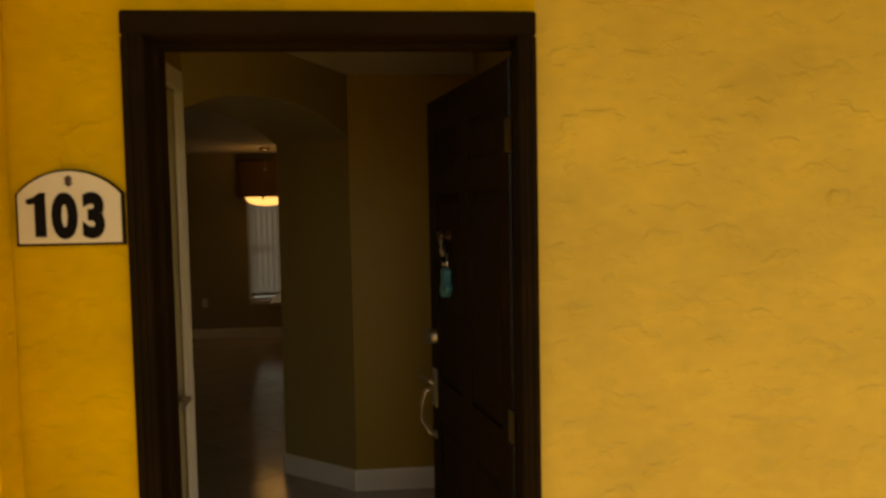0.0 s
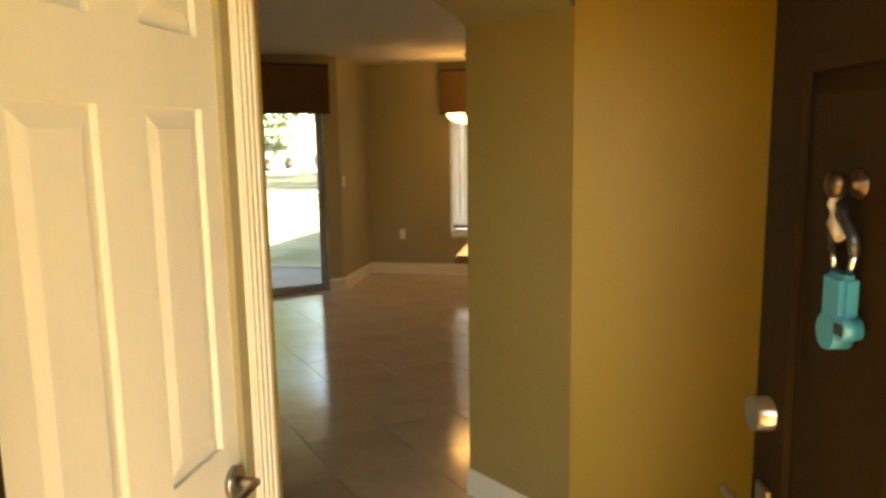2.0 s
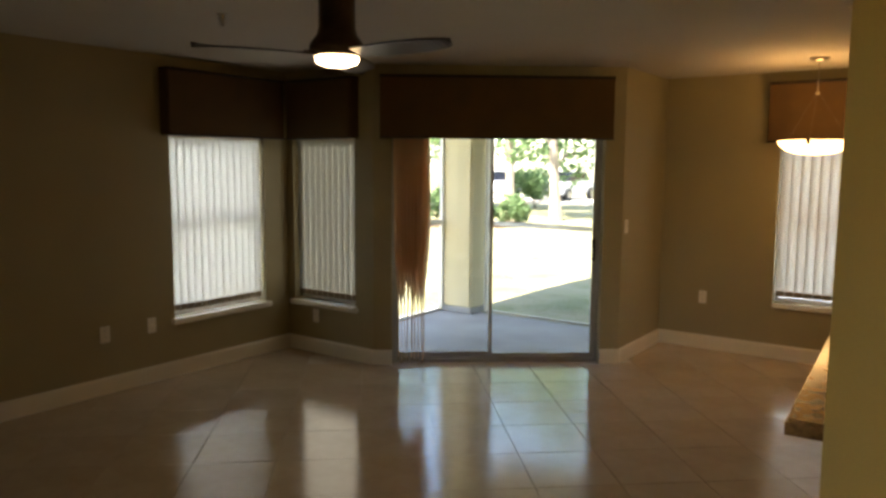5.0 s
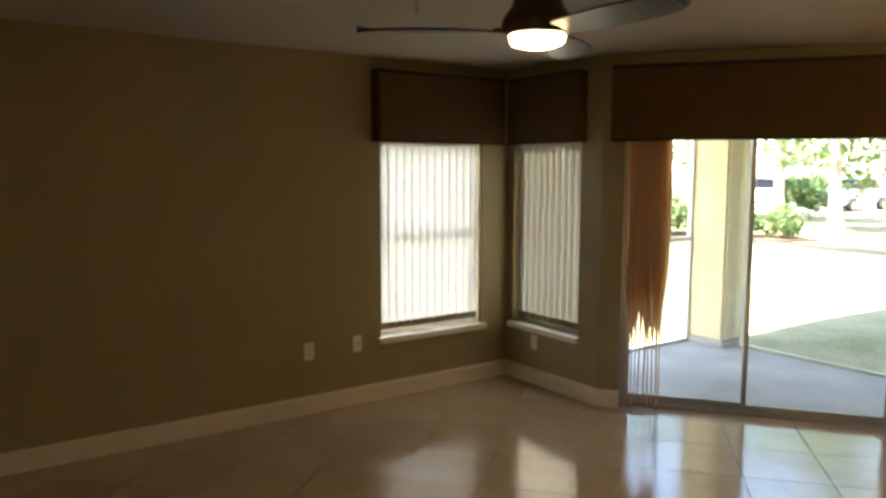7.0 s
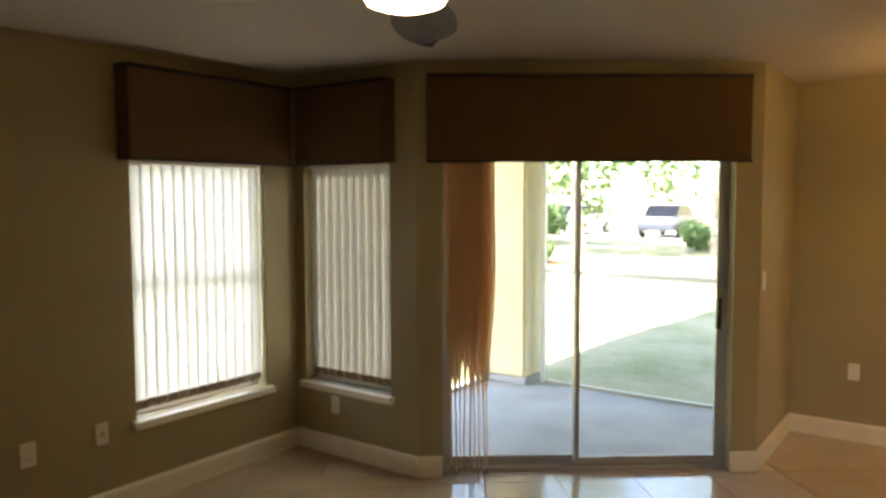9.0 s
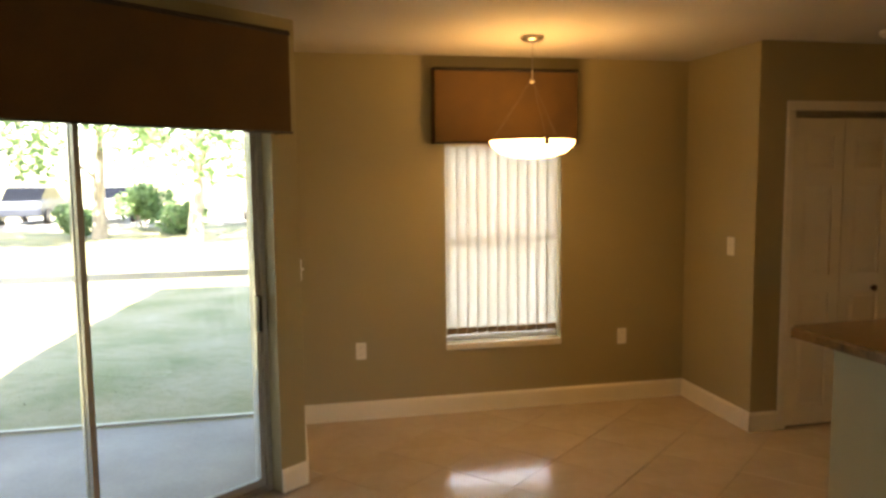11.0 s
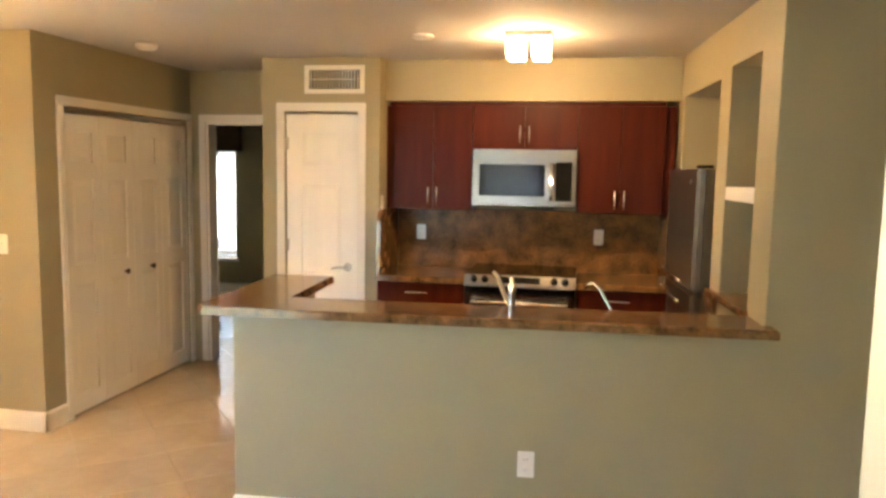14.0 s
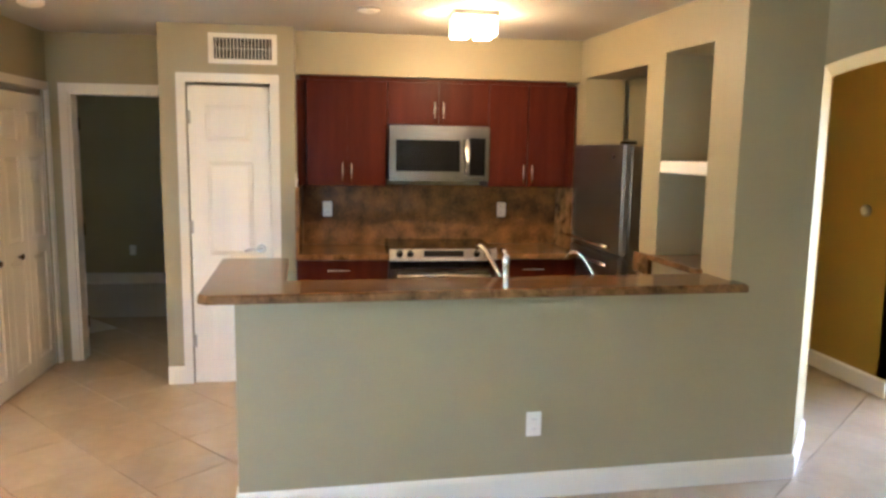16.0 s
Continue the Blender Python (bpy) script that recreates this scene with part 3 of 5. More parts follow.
def window(name, m, width, z0, z1, label, depth=0.15, lip=0.045, over=0.03):
    """A single-hung window in the opening; x across, y outwards from the room's face."""
    ob = thing(name, m, label, "window", kind="structure")
    h = z1 - z0
    y0, y1 = depth - 0.06, depth - 0.015
    for a, b in (((0, z0), (0.035, z1)), ((width - 0.035, z0), (width, z1)), ((0.035, z0), (width - 0.035, z0 + 0.04)), ((0.035, z1 - 0.035), (width - 0.035, z1)), ((0.035, z0 + h * 0.5 - 0.02), (width - 0.035, z0 + h * 0.5 + 0.02))):
        part("window_frame", boxes(((a[0], y0, a[1]), (b[0], y1, b[1])), bevel=0.003), "alu_white", ob)
    for a, b in ((z0 + 0.04, z0 + h * 0.5 - 0.02), (z0 + h * 0.5 + 0.02, z1 - 0.035)):
        pane = part("pane", boxes(((0.035, y0 + 0.02, a), (width - 0.035, y0 + 0.024, b))), "glass", ob)
        pane.visible_shadow = False
    part("window_sill", boxes(((-over, -lip, z0 - 0.045), (width + over, y0, z0 - 0.002)), bevel=0.006), "trim", ob)
    return ob


window("window_1", along((-4.20, 6.53), (-4.20, 7.45)), 0.92, 0.46, 1.90, "white framed window with sill behind vertical blinds")
window("window_2", along((-4.12, 7.71), (-3.39, 7.71)), 0.73, 0.46, 1.90, "white framed window with sill behind vertical blinds")
window("window_3", along((-0.58, 9.95), (0.26, 9.95)), 0.84, 0.49, 1.90, "white framed dining window with sill behind vertical blinds", lip=0.018, over=0.0)
window("window_4", along((6.30, 11.20), (6.30, 10.33)), 0.87, 0.46, 1.90, "white framed bedroom window with sill")


def slat_mesh(width, height):
    bm = bmesh.new()
    n = 4
    pts = [(-width / 2 + width * i / n, 0.010 * (1 - (2 * i / n - 1) ** 2)) for i in range(n + 1)]
    lo, hi = [bm.verts.new((x, y, 0)) for x, y in pts], [bm.verts.new((x, y, height)) for x, y in pts]
    lo2, hi2 = [bm.verts.new((x, y + 0.0012, 0)) for x, y in pts], [bm.verts.new((x, y + 0.0012, height)) for x, y in pts]
    for a, b in ((lo, hi), (hi2, lo2)):
        for i in range(n):
            bm.faces.new((a[i], a[i + 1], b[i + 1], b[i]))
    for i in range(n):
        bm.faces.new((hi[i], hi[i + 1], hi2[i + 1], hi2[i]))
        bm.faces.new((lo2[i], lo2[i + 1], lo[i + 1], lo[i]))
    for i in (0, n):
        bm.faces.new((lo[i], hi[i], hi2[i], lo2[i]))
    bmesh.ops.recalc_face_normals(bm, faces=bm.faces[:])
    return bm


def blinds(m, width, z0, z1, turn, label, material="slat", pitch=0.070, y=0.045, chain=True):
    ob = thing("vertical_blinds", m, label, "blinds")
    part("headrail", boxes(((0, y - 0.02, z1), (width, y + 0.02, z1 + 0.035)), bevel=0.003), "plate", ob)
    first, n = None, max(2, round(width / pitch))
    rnd = random.Random(5)
    for i in range(n):
        at = pose((i + 0.5) * width / n, y, z0, 0, 0, turn + rnd.uniform(-1.2, 1.2))
        if first is None:
            first = part("slat", slat_mesh(0.089, z1 - z0), material, ob, m=at)
        else:
            o = new("slat", first.data)
            o.parent, o.matrix_basis = ob, at
        if chain:
            w = part("weight", boxes(((-0.04, -0.003, -0.012), (0.04, 0.012, 0.032)), bevel=0.002), "weight", ob, m=at) if i == 0 else None
            if w:
                wfirst = w
            else:
                o = new("weight", wfirst.data)
                o.parent, o.matrix_basis = ob, at
    if chain:
        bm = bmesh.new()
        tube(bm, [(0.02, y + 0.004, z0 + 0.004), (width - 0.02, y + 0.004, z0 + 0.004)], 0.0025, 6)
        part("bead_chain", bm, "plate", ob)
    return ob


blinds(along((-4.20, 6.55), (-4.20, 7.43)), 0.88, 0.515, 1.85, 10, "cream vertical blinds, half closed, over the window")
blinds(along((-4.10, 7.71), (-3.41, 7.71)), 0.69, 0.515, 1.85, -12, "cream vertical blinds, half closed, over the window")
blinds(along((-0.56, 9.95), (0.24, 9.95)), 0.80, 0.555, 1.85, 11, "white vertical blinds, half open, over the dining window")
blinds(along((6.30, 11.18), (6.30, 10.35)), 0.83, 0.52, 1.85, 33, "white vertical blinds, half open, over the bedroom window")


def fabric_blinds(m, width, z0, z1, count, label):
    """Soft fabric strips gathered at one end of the rail, their lower halves creased into narrow strands."""
    ob = thing("vertical_blinds", m, label, "blinds")
    part("headrail", boxes(((-0.02, -0.02, z1), (width + 0.02, 0.02, z1 + 0.035)), bevel=0.003), "plate", ob)
    rnd = random.Random(19)
    for i in range(count):
        x0, turn, start, low = (i + 0.5) * width / count, rnd.uniform(8, 40), rnd.uniform(0.44, 0.64), rnd.uniform(0.06, 0.13)
        sway, wave, drop = rnd.uniform(-0.008, 0.008), rnd.uniform(0, 6.28), rnd.uniform(0.0, 0.035)
        bm, rows, n = bmesh.new(), [], 22
        for k in range(n + 1):
            u = k / n
            t = min(1.0, max(0.0, (u - 0.2) / (start - 0.2)))
            w = 0.089 * (low + (1 - low) * t * t * (3 - 2 * t))
            a = radians(turn) * (0.4 + 0.6 * u) + 0.5 * math.sin(wave + 5 * u) * (1 - t)
            dx = sway * (1 - u) ** 2 + 0.004 * math.sin(wave + 9 * u)
            ring = []
            for x, y in ((-w / 2, 0.0), (-w / 5, w * 0.09), (w / 5, w * 0.09), (w / 2, 0.0), (w / 2, 0.0012), (w / 5, w * 0.09 + 0.0012), (-w / 5, w * 0.09 + 0.0012), (-w / 2, 0.0012)):
                ring.append(bm.verts.new((dx + x * math.cos(a) - y * math.sin(a), x * math.sin(a) + y * math.cos(a), drop * (1 - u) + (z1 - z0) * u)))
            rows.append(ring)
        for p, q in zip(rows, rows[1:]):
            for j in range(8):
                bm.faces.new((p[j], p[(j + 1) % 8], q[(j + 1) % 8], q[j])).smooth = True
        bm.faces.new(rows[0]), bm.faces.new(rows[-1][::-1])
        bmesh.ops.recalc_face_normals(bm, faces=bm.faces[:])
        part("slat", bm, "slat_peach", ob, m=pose(x0, rnd.uniform(-0.008, 0.008), z0))
        part("weight", boxes(((sway - 0.006, -0.004, drop - 0.02), (sway + 0.006, 0.006, drop + 0.012)), bevel=0.002), "weight", ob, m=pose(x0, 0, z0))
    return ob


fabric_blinds(along(A, B) @ pose(0.192, -0.005, 0), 0.24, 0.025, 1.93, 9, "peach fabric vertical blinds drawn aside at the sliding door")


def valance(p, q, depth=0.12, z0=1.865, z1=2.345, left=True, right=True):
    """An upholstered cornice box on the right of the line from p to q."""
    n = span(p, q)
    ob = thing("window_valance", along(p, q), "brown fabric covered box valance with dark welt", "valance")
    part("front_board", boxes(((0, -depth, z0), (n, -depth + 0.02, z1)), bevel=0.007), "valance", ob)
    for on, x0, x1 in ((left, 0, 0.02), (right, n - 0.02, n)):
        if on:
            part("end_board", boxes(((x0, -depth + 0.021, z0), (x1, -0.001, z1)), bevel=0.005), "valance", ob)
    part("top_board", boxes(((0.0, -depth, z1), (n, -0.001, z1 + 0.014))), "welt", ob, "dark top edge")
    for z in (z0, z1 - 0.006):
        bm = bmesh.new()
        tube(bm, [(0, -depth - 0.002, z + 0.003), (n, -depth - 0.002, z + 0.003)], 0.006, 8)
        part("welt", bm, "welt", ob, "dark piping")
    return ob


valance((-4.20, 6.46), (-4.20, 7.58), right=False)
valance((-4.07, 7.71), (-3.34, 7.71), left=False)
dl = span(A, B)
vo = valance((A[0] + D[0] * 0.06, A[1] + D[1] * 0.06), (A[0] + D[0] * (dl - 0.13), A[1] + D[1] * (dl - 0.13)), depth=0.13)
valance((-0.67, 9.95), (0.33, 9.95), depth=0.12)
valance((6.30, 11.30), (6.30, 10.23), depth=0.12)

# sliding glass door
sd = thing("window_5", along(A, B) @ pose(0.15, 0, 0), "grey aluminium framed sliding glass patio door", "sliding door", kind="structure")
W = 1.74
part("track", boxes(((0, 0.08, -0.004), (W, 0.19, 0.022)), ((0, 0.105, 0.022), (W, 0.111, 0.036)), ((0, 0.15, 0.022), (W, 0.156, 0.036))), "alu", sd)
part("outer_frame", boxes(((0, 0.08, 0.022), (0.03, 0.19, 2.0)), ((W - 0.03, 0.08, 0.022), (W, 0.19, 2.0)), ((0, 0.08, 1.98), (W, 0.19, 2.02))), "alu", sd)
for name, x0, x1, y in (("fixed_panel", 0.03, 0.842, 0.14), ("sliding_panel", 0.814, W - 0.03, 0.095)):
    for a, b in (((x0, 0.036), (x0 + 0.028, 1.98)), ((x1 - 0.028, 0.036), (x1, 1.98)), ((x0 + 0.028, 0.036), (x1 - 0.028, 0.07)), ((x0 + 0.028, 1.94), (x1 - 0.028, 1.98))):
        part("panel_frame", boxes(((a[0], y, a[1]), (b[0], y + 0.032, b[1])), bevel=0.002), "alu", sd)
    pane = part("pane", boxes(((x0 + 0.028, y + 0.014, 0.07), (x1 - 0.028, y + 0.019, 1.94))), "glass", sd)
    pane.visible_shadow = False
bm = boxes(((W - 0.066, 0.062, 0.86), (W - 0.042, 0.095, 1.05)), bevel=0.004)
part("door_pull", bm, "black", sd, "black plastic pull")

PE = (0.41, 7.455)                             # the free end of the bar's half wall
# ---- baseboards ----
for p, q in (((-4.20, 3.47), (-4.20, 7.71)), ((-4.20, 7.71), A), (A, (A[0] + D[0] * 0.15, A[1] + D[1] * 0.15)), ((A[0] + D[0] * 1.89, A[1] + D[1] * 1.89), B), (B, (-1.57, 9.95)), ((-1.57, 9.95), (1.22, 9.95)),
             ((1.22, 9.95), (1.22, 9.106)), ((1.206, 9.12), (1.41, 9.12)), ((2.39, 8.19), (2.39, 8.08)), ((2.39, 7.41), (2.39, 7.31)), (PE, JF), (JF, JN), (JN, (1.16, 4.33)),
             ((1.16, 4.33), (2.45, 4.33)), ((2.45, 3.30), (1.62, 3.30)), ((0.42, 2.98), LN), (LN, LF), (LF, (-4.20, 3.47))):
    if q == (-4.20, 3.47):
        p, q = q, p
        baseboard((-4.20, 3.47), (-0.03, 3.47)).matrix_world = along((-0.03, 3.47), (-4.20, 3.47))
        continue
    baseboard(p, q)
casing((2.45, 4.04), (2.45, 3.40), 2.03)
baseboard((0.51, 7.460), PE)

# ---- kitchen ----
bar_len = span(JF, PE)
BE = ((PE[0] - JF[0]) / bar_len, (PE[1] - JF[1]) / bar_len)


def bar(s, d):
    """A point of the bar: s along its wall from the arch, d behind the wall's face."""
    return (JF[0] + BE[0] * s + BE[1] * d, JF[1] + BE[1] * s - BE[0] * d)


bm = prism(bmesh.new(), [bar(s, d) for s, d in ((0.4206, 0.0), (0.4206, 0.12), (bar_len - 0.12, 0.12), (bar_len - 0.12, 0.86), (bar_len, 0.86), (bar_len, 0))], 0, 1.005)
solid("wall_bar", bm, "paint", "beige painted half wall under the breakfast bar", "half wall", kind="structure")
bm = prism(bmesh.new(), [bar(s, d) for s, d in ((0.395, -0.115), (0.395, -0.004), (0.43, -0.004), (0.43, 0.205), (2.545, 0.205), (2.545, 0.92), (2.90, 0.92), (2.90, -0.075), (2.86, -0.115))], 1.005, 1.045, 0.008)
solid("bar_worktop", bm, "granite", "polished brown granite bar top on the half wall", "worktop")
bm = prism(bmesh.new(), [(0.0, -0.16), (0.02, -0.16), (0.055, -0.03), (0.055, 0.0), (0.0, 0.0)], -0.045, 0.0)
ob = solid("bar_bracket", bm, "wood", "brown wooden bracket under the end of the bar top", "bracket")
ob.matrix_world = pose(*bar(bar_len - 0.05, 0.861), 1.004, 90, 0, 3.8)


def bar_pull(parent, x, z, y, length, upright=True):
    """A slim bar handle standing off a front on two posts, x across and -y outwards."""
    bm = bmesh.new()
    a, b = ((x, z - length / 2), (x, z + length / 2)) if upright else ((x - length / 2, z), (x + length / 2, z))
    tube(bm, [(a[0], y - 0.03, a[1]), (b[0], y - 0.03, b[1])], 0.006)
    for k in (0.15, 0.85):
        p = (a[0] + (b[0] - a[0]) * k, a[1] + (b[1] - a[1]) * k)
        tube(bm, [(p[0], y, p[1]), (p[0], y - 0.03, p[1])], 0.004, 8)
    return part("handle", bm, "chrome", parent, "bright steel bar handle")


def upper(y1, y0, z0, z1, doors=2, name="wall_cabinet", long_pull=0.13):
    """A wall cabinet on the kitchen's back wall from y1 down to y0."""
    ob = thing(name, along((2.57, y1), (2.57, y0), z0), "dark cherry wood wall cabinet with flat doors", "cabinet", "upper kitchen cabinets")
    w, h = y1 - y0, z1 - z0
    part("body", boxes(((0.0, 0.021, 0), (w, 0.325, h))), "wood", ob)
    dw = w / doors
    for i in range(doors):
        d = part("door", boxes(((i * dw + 0.0015, 0.0, 0.002), ((i + 1) * dw - 0.0015, 0.019, h - 0.002)), bevel=0.002), "wood", ob)
        x = (i + 1) * dw - 0.032 if i % 2 == 0 else i * dw + 0.032
        bar_pull(d, x, 0.02 + long_pull * 0.62, 0.0, long_pull)
    return ob


upper(7.24, 6.668, 1.38, 2.125)
upper(6.665, 5.928, 1.822, 2.125)
upper(5.925, 5.335, 1.38, 2.125)
solid("cabinet_filler", boxes(((2.60, 5.335, 2.127), (2.89, 7.285, 2.156)), ((2.60, 5.262, 1.38), (2.88, 5.333, 2.126)), ((2.60, 7.243, 1.38), (2.88, 7.308, 2.126))), "wood", "dark cherry wood filler strip above the wall cabinets", "cabinet trim")

mw = thing("microwave", along((2.51, 6.655), (2.51, 5.928), 1.424), "stainless steel over-range microwave with black glass door", "microwave")
w = 0.727
part("body", boxes(((0, 0.02, 0), (w, 0.395, 0.394)), bevel=0.003), "black", mw)
part("top_grille", boxes(((0, 0, 0.325), (w, 0.02, 0.394)), bevel=0.004), "steel", mw)
d = part("door", boxes(((0, 0.0, 0.0), (0.545, 0.02, 0.068)), ((0, 0, 0.292), (0.545, 0.02, 0.324)), ((0, 0, 0.068), (0.045, 0.02, 0.292)), ((0.51, 0, 0.068), (0.545, 0.02, 0.292))), "steel", mw)
part("door_glass", boxes(((0.045, 0.004, 0.068), (0.51, 0.018, 0.292))), "black_glass", d, "black glass door window")
part("handle", tube(tube(tube(bmesh.new(), [(0.557, -0.035, 0.045), (0.557, -0.04, 0.17), (0.557, -0.035, 0.30)], 0.013), [(0.557, 0, 0.06), (0.557, -0.036, 0.06)], 0.008), [(0.557, 0, 0.285), (0.557, -0.036, 0.285)], 0.008), "chrome", d, "bright steel bar handle")
part("control_panel", boxes(((0.585, 0.0, 0.04), (w - 0.03, 0.018, 0.31)), bevel=0.002), "black_glass", mw, "black control panel")
part("panel_surround", boxes(((0.547, 0.006, 0.0), (w, 0.02, 0.039)), ((0.547, 0.006, 0.311), (w, 0.02, 0.324)), ((0.547, 0.006, 0.039), (0.584, 0.02, 0.311)), ((w - 0.029, 0.006, 0.039), (w, 0.02, 0.311))), "steel", mw)


def lower(y1, y0, drawers=1, label="dark cherry wood base cabinet with drawer and flat doors"):
    ob = thing("base_cabinet", along((2.335, y1), (2.335, y0), 0), label, "cabinet", "lower kitchen cabinets")
    w = y1 - y0
    part("body", boxes(((0, 0.021, 0.10), (w, 0.56, 0.879))), "wood", ob)
    part("plinth", boxes(((0, 0.07, 0), (w, 0.5, 0.10))), "black", ob)
    d = part("drawer", boxes(((0.002, 0, 0.725), (w - 0.002, 0.019, 0.872)), bevel=0.002), "wood", ob)
    bar_pull(d, w * 0.46, 0.805, 0.0, 0.16, False)
    for i in range(2):
        d = part("door", boxes(((i * w / 2 + 0.002, 0, 0.105), ((i + 1) * w / 2 - 0.002, 0.019, 0.718)), bevel=0.002), "wood", ob)
        bar_pull(d, (w / 2 - 0.035) if i == 0 else (w / 2 + 0.035), 0.64, 0.0, 0.13)
    return ob


lower(7.305, 6.672)
lower(5.898, 5.30)
solid("worktop", prism(bmesh.new(), [(2.305, 6.668), (2.305, 7.308), (2.898, 7.308), (2.898, 6.668)], 0.88, 0.918, 0.004), "granite", "polished brown granite worktop beside the stove", "worktop", "back worktops")
solid("worktop", prism(bmesh.new(), [(2.305, 5.28), (2.305, 5.902), (2.898, 5.902), (2.898, 5.28)], 0.88, 0.918, 0.004), "granite", "polished brown granite worktop between stove and refrigerator", "worktop", "back worktops")
solid("backsplash", boxes(((2.875, 5.28, 0.919), (2.898, 7.284, 1.379))), "granite_wall", "brown granite backsplash slab on the wall", "backsplash")
bm = prism(bmesh.new(), [(0, 0), (0.555, 0), (0.555, 0.46), (0.10, 0.46), (0.05, 0.44), (0.02, 0.38)], 0, 0.022)
ob = solid("side_splash", bm, "granite", "brown granite side splash with a rounded corner", "backsplash")
ob.matrix_world = pose(2.31, 7.308, 0.919, 90, 0, 0)
ob2 = copy_thing(ob, pose(2.31, 5.285, 0.919, 90, 0, 3.5))

st = thing("stove", along((2.28, 6.665), (2.28, 5.905), 0.03), "stainless steel electric range with black glass top", "stove")
w = 0.76
part("body", boxes(((0, 0.03, 0.09), (w, 0.60, 0.905)), bevel=0.003), "black", st)
part("cooktop", boxes(((0.0, 0.055, 0.905), (w, 0.60, 0.928)), bevel=0.005), "black_glass", st, "black glass cooktop")
bm = prism(bmesh.new(), [(-0.03, 0.850), (0.055, 0.850), (0.055, 0.931), (0.006, 0.927), (-0.026, 0.868)], 0, w)
bmesh.ops.transform(bm, matrix=Matrix(((0, 0, 1, 0), (1, 0, 0, 0), (0, 1, 0, 0), (0, 0, 0, 1))), verts=bm.verts[:])
cp = part("control_panel", bm, "steel", st, "steel front control panel")
for x in (0.07, 0.145, 0.615, 0.69):
    part("knob", lathe(bmesh.new(), [(0.024, 0), (0.022, 0.018), (0.012, 0.028), (0, 0.029)], seg=18), "black", cp, "black control knob", m=pose(x, -0.010, 0.897, 62, 0, 0))
part("display", boxes(((-0.14, -0.022, 0), (0.14, 0.022, 0.004))), "black_glass", cp, "black display", m=pose(w / 2, -0.010, 0.897, 62, 0, 0))
d = part("oven_door", boxes(((0.005, 0.0, 0.24), (w - 0.005, 0.03, 0.79)), bevel=0.004), "steel", st)
part("oven_glass", boxes(((0.12, -0.004, 0.36), (w - 0.12, 0.001, 0.66))), "black_glass", d, "black oven window")
part("handle", tube(tube(tube(bmesh.new(), [(0.05, -0.05, 0.745), (w - 0.05, -0.05, 0.745)], 0.012), [(0.08, 0, 0.745), (0.08, -0.05, 0.745)], 0.009), [(w - 0.08, 0, 0.745), (w - 0.08, -0.05, 0.745)], 0.009), "chrome", d, "steel bar handle")
part("storage_drawer", boxes(((0.005, 0.0, 0.09), (w - 0.005, 0.03, 0.235)), bevel=0.004), "steel", st)
part("foot_plinth", boxes(((0.04, 0.08, -0.03), (w - 0.04, 0.56, 0.09))), "black", st)

# refrigerator in its nook, front towards +y
fr = thing("refrigerator", pose(2.445, 5.31, 0, 0, 0, 183.5), "stainless steel bottom-freezer refrigerator with dark sides", "refrigerator")
w = 0.83
part("body", boxes(((0, 0.055, 0.03), (w, 0.72, 1.69)), bevel=0.006), "nickel", fr)
d = part("fridge_door", boxes(((0.0, 0, 0.995), (w, 0.052, 1.70)), bevel=0.012), "fridge_steel", fr)
part("badge", boxes(((w - 0.17, -0.002, 1.61), (w - 0.13, 0.001, 1.635))), "black", d, "small dark badge")
part("handle", tube(tube(bmesh.new(), [(0.06, -0.055, 1.05), (0.30, -0.06, 1.05), (0.60, -0.06, 1.05), (0.77, -0.055, 1.05)], 0.013), [(0.10, 0, 1.05), (0.10, -0.055, 1.05)], 0.009), "chrome", d, "steel bar handle")
d = part("freezer_drawer", boxes(((0.0, 0, 0.10), (w, 0.052, 0.985)), bevel=0.012), "fridge_steel", fr)
part("handle", tube(tube(bmesh.new(), [(0.06, -0.055, 0.93), (0.30, -0.06, 0.93), (0.60, -0.06, 0.93), (0.77, -0.055, 0.93)], 0.013), [(0.10, 0, 0.93), (0.10, -0.055, 0.93)], 0.009), "chrome", d, "steel bar handle")
part("hinge_cover", boxes(((w - 0.09, 0.01, 1.70), (w - 0.01, 0.09, 1.72)), bevel=0.004), "black", fr)
part("base_grille", boxes(((0.02, 0.03, 0.0), (w - 0.02, 0.60, 0.095))), "black", fr)

# niche shelf and ledge
nm = along(NE, NW)
solid("niche_shelf", boxes(((nw - 0.768, 0.0, 1.54), (nw - 0.272, 0.30, 1.608)), bevel=0.004), "ledge", "white painted thick shelf in the wall niche", "shelf").matrix_world = nm
solid("niche_ledge", boxes(((nw - 0.80, -0.03, 1.021), (nw - 0.25, 0.30, 1.055)), bevel=0.005), "granite", "brown granite ledge at the bottom of the niche", "ledge").matrix_world = nm
bm = boxes(((nw - 0.99, -0.03, 0.93), (nw - 0.80, 0.0, 1.05)), bevel=0.004)
solid("counter_splash", bm, "granite", "brown granite strip on the wall behind the sink counter", "backsplash").matrix_world = nm

# sink counter behind the bar
sc = thing("sink_cabinet", along((1.24, 5.20), (1.24, 7.30), 0), "dark cherry wood sink base cabinets facing the stove", "cabinet", "lower kitchen cabinets")
part("body", boxes(((0, 0.021, 0.10), (2.08, 0.58, 0.879))), "wood", sc)
part("plinth", boxes(((0, 0.07, 0), (2.08, 0.5, 0.10))), "black", sc)
for i in range(4):
    d = part("door", boxes(((i * 0.52 + 0.002, 0, 0.105), ((i + 1) * 0.52 - 0.002, 0.019, 0.872)), bevel=0.002), "wood", sc)
    bar_pull(d, i * 0.52 + (0.48 if i % 2 == 0 else 0.04), 0.79, 0.0, 0.13)
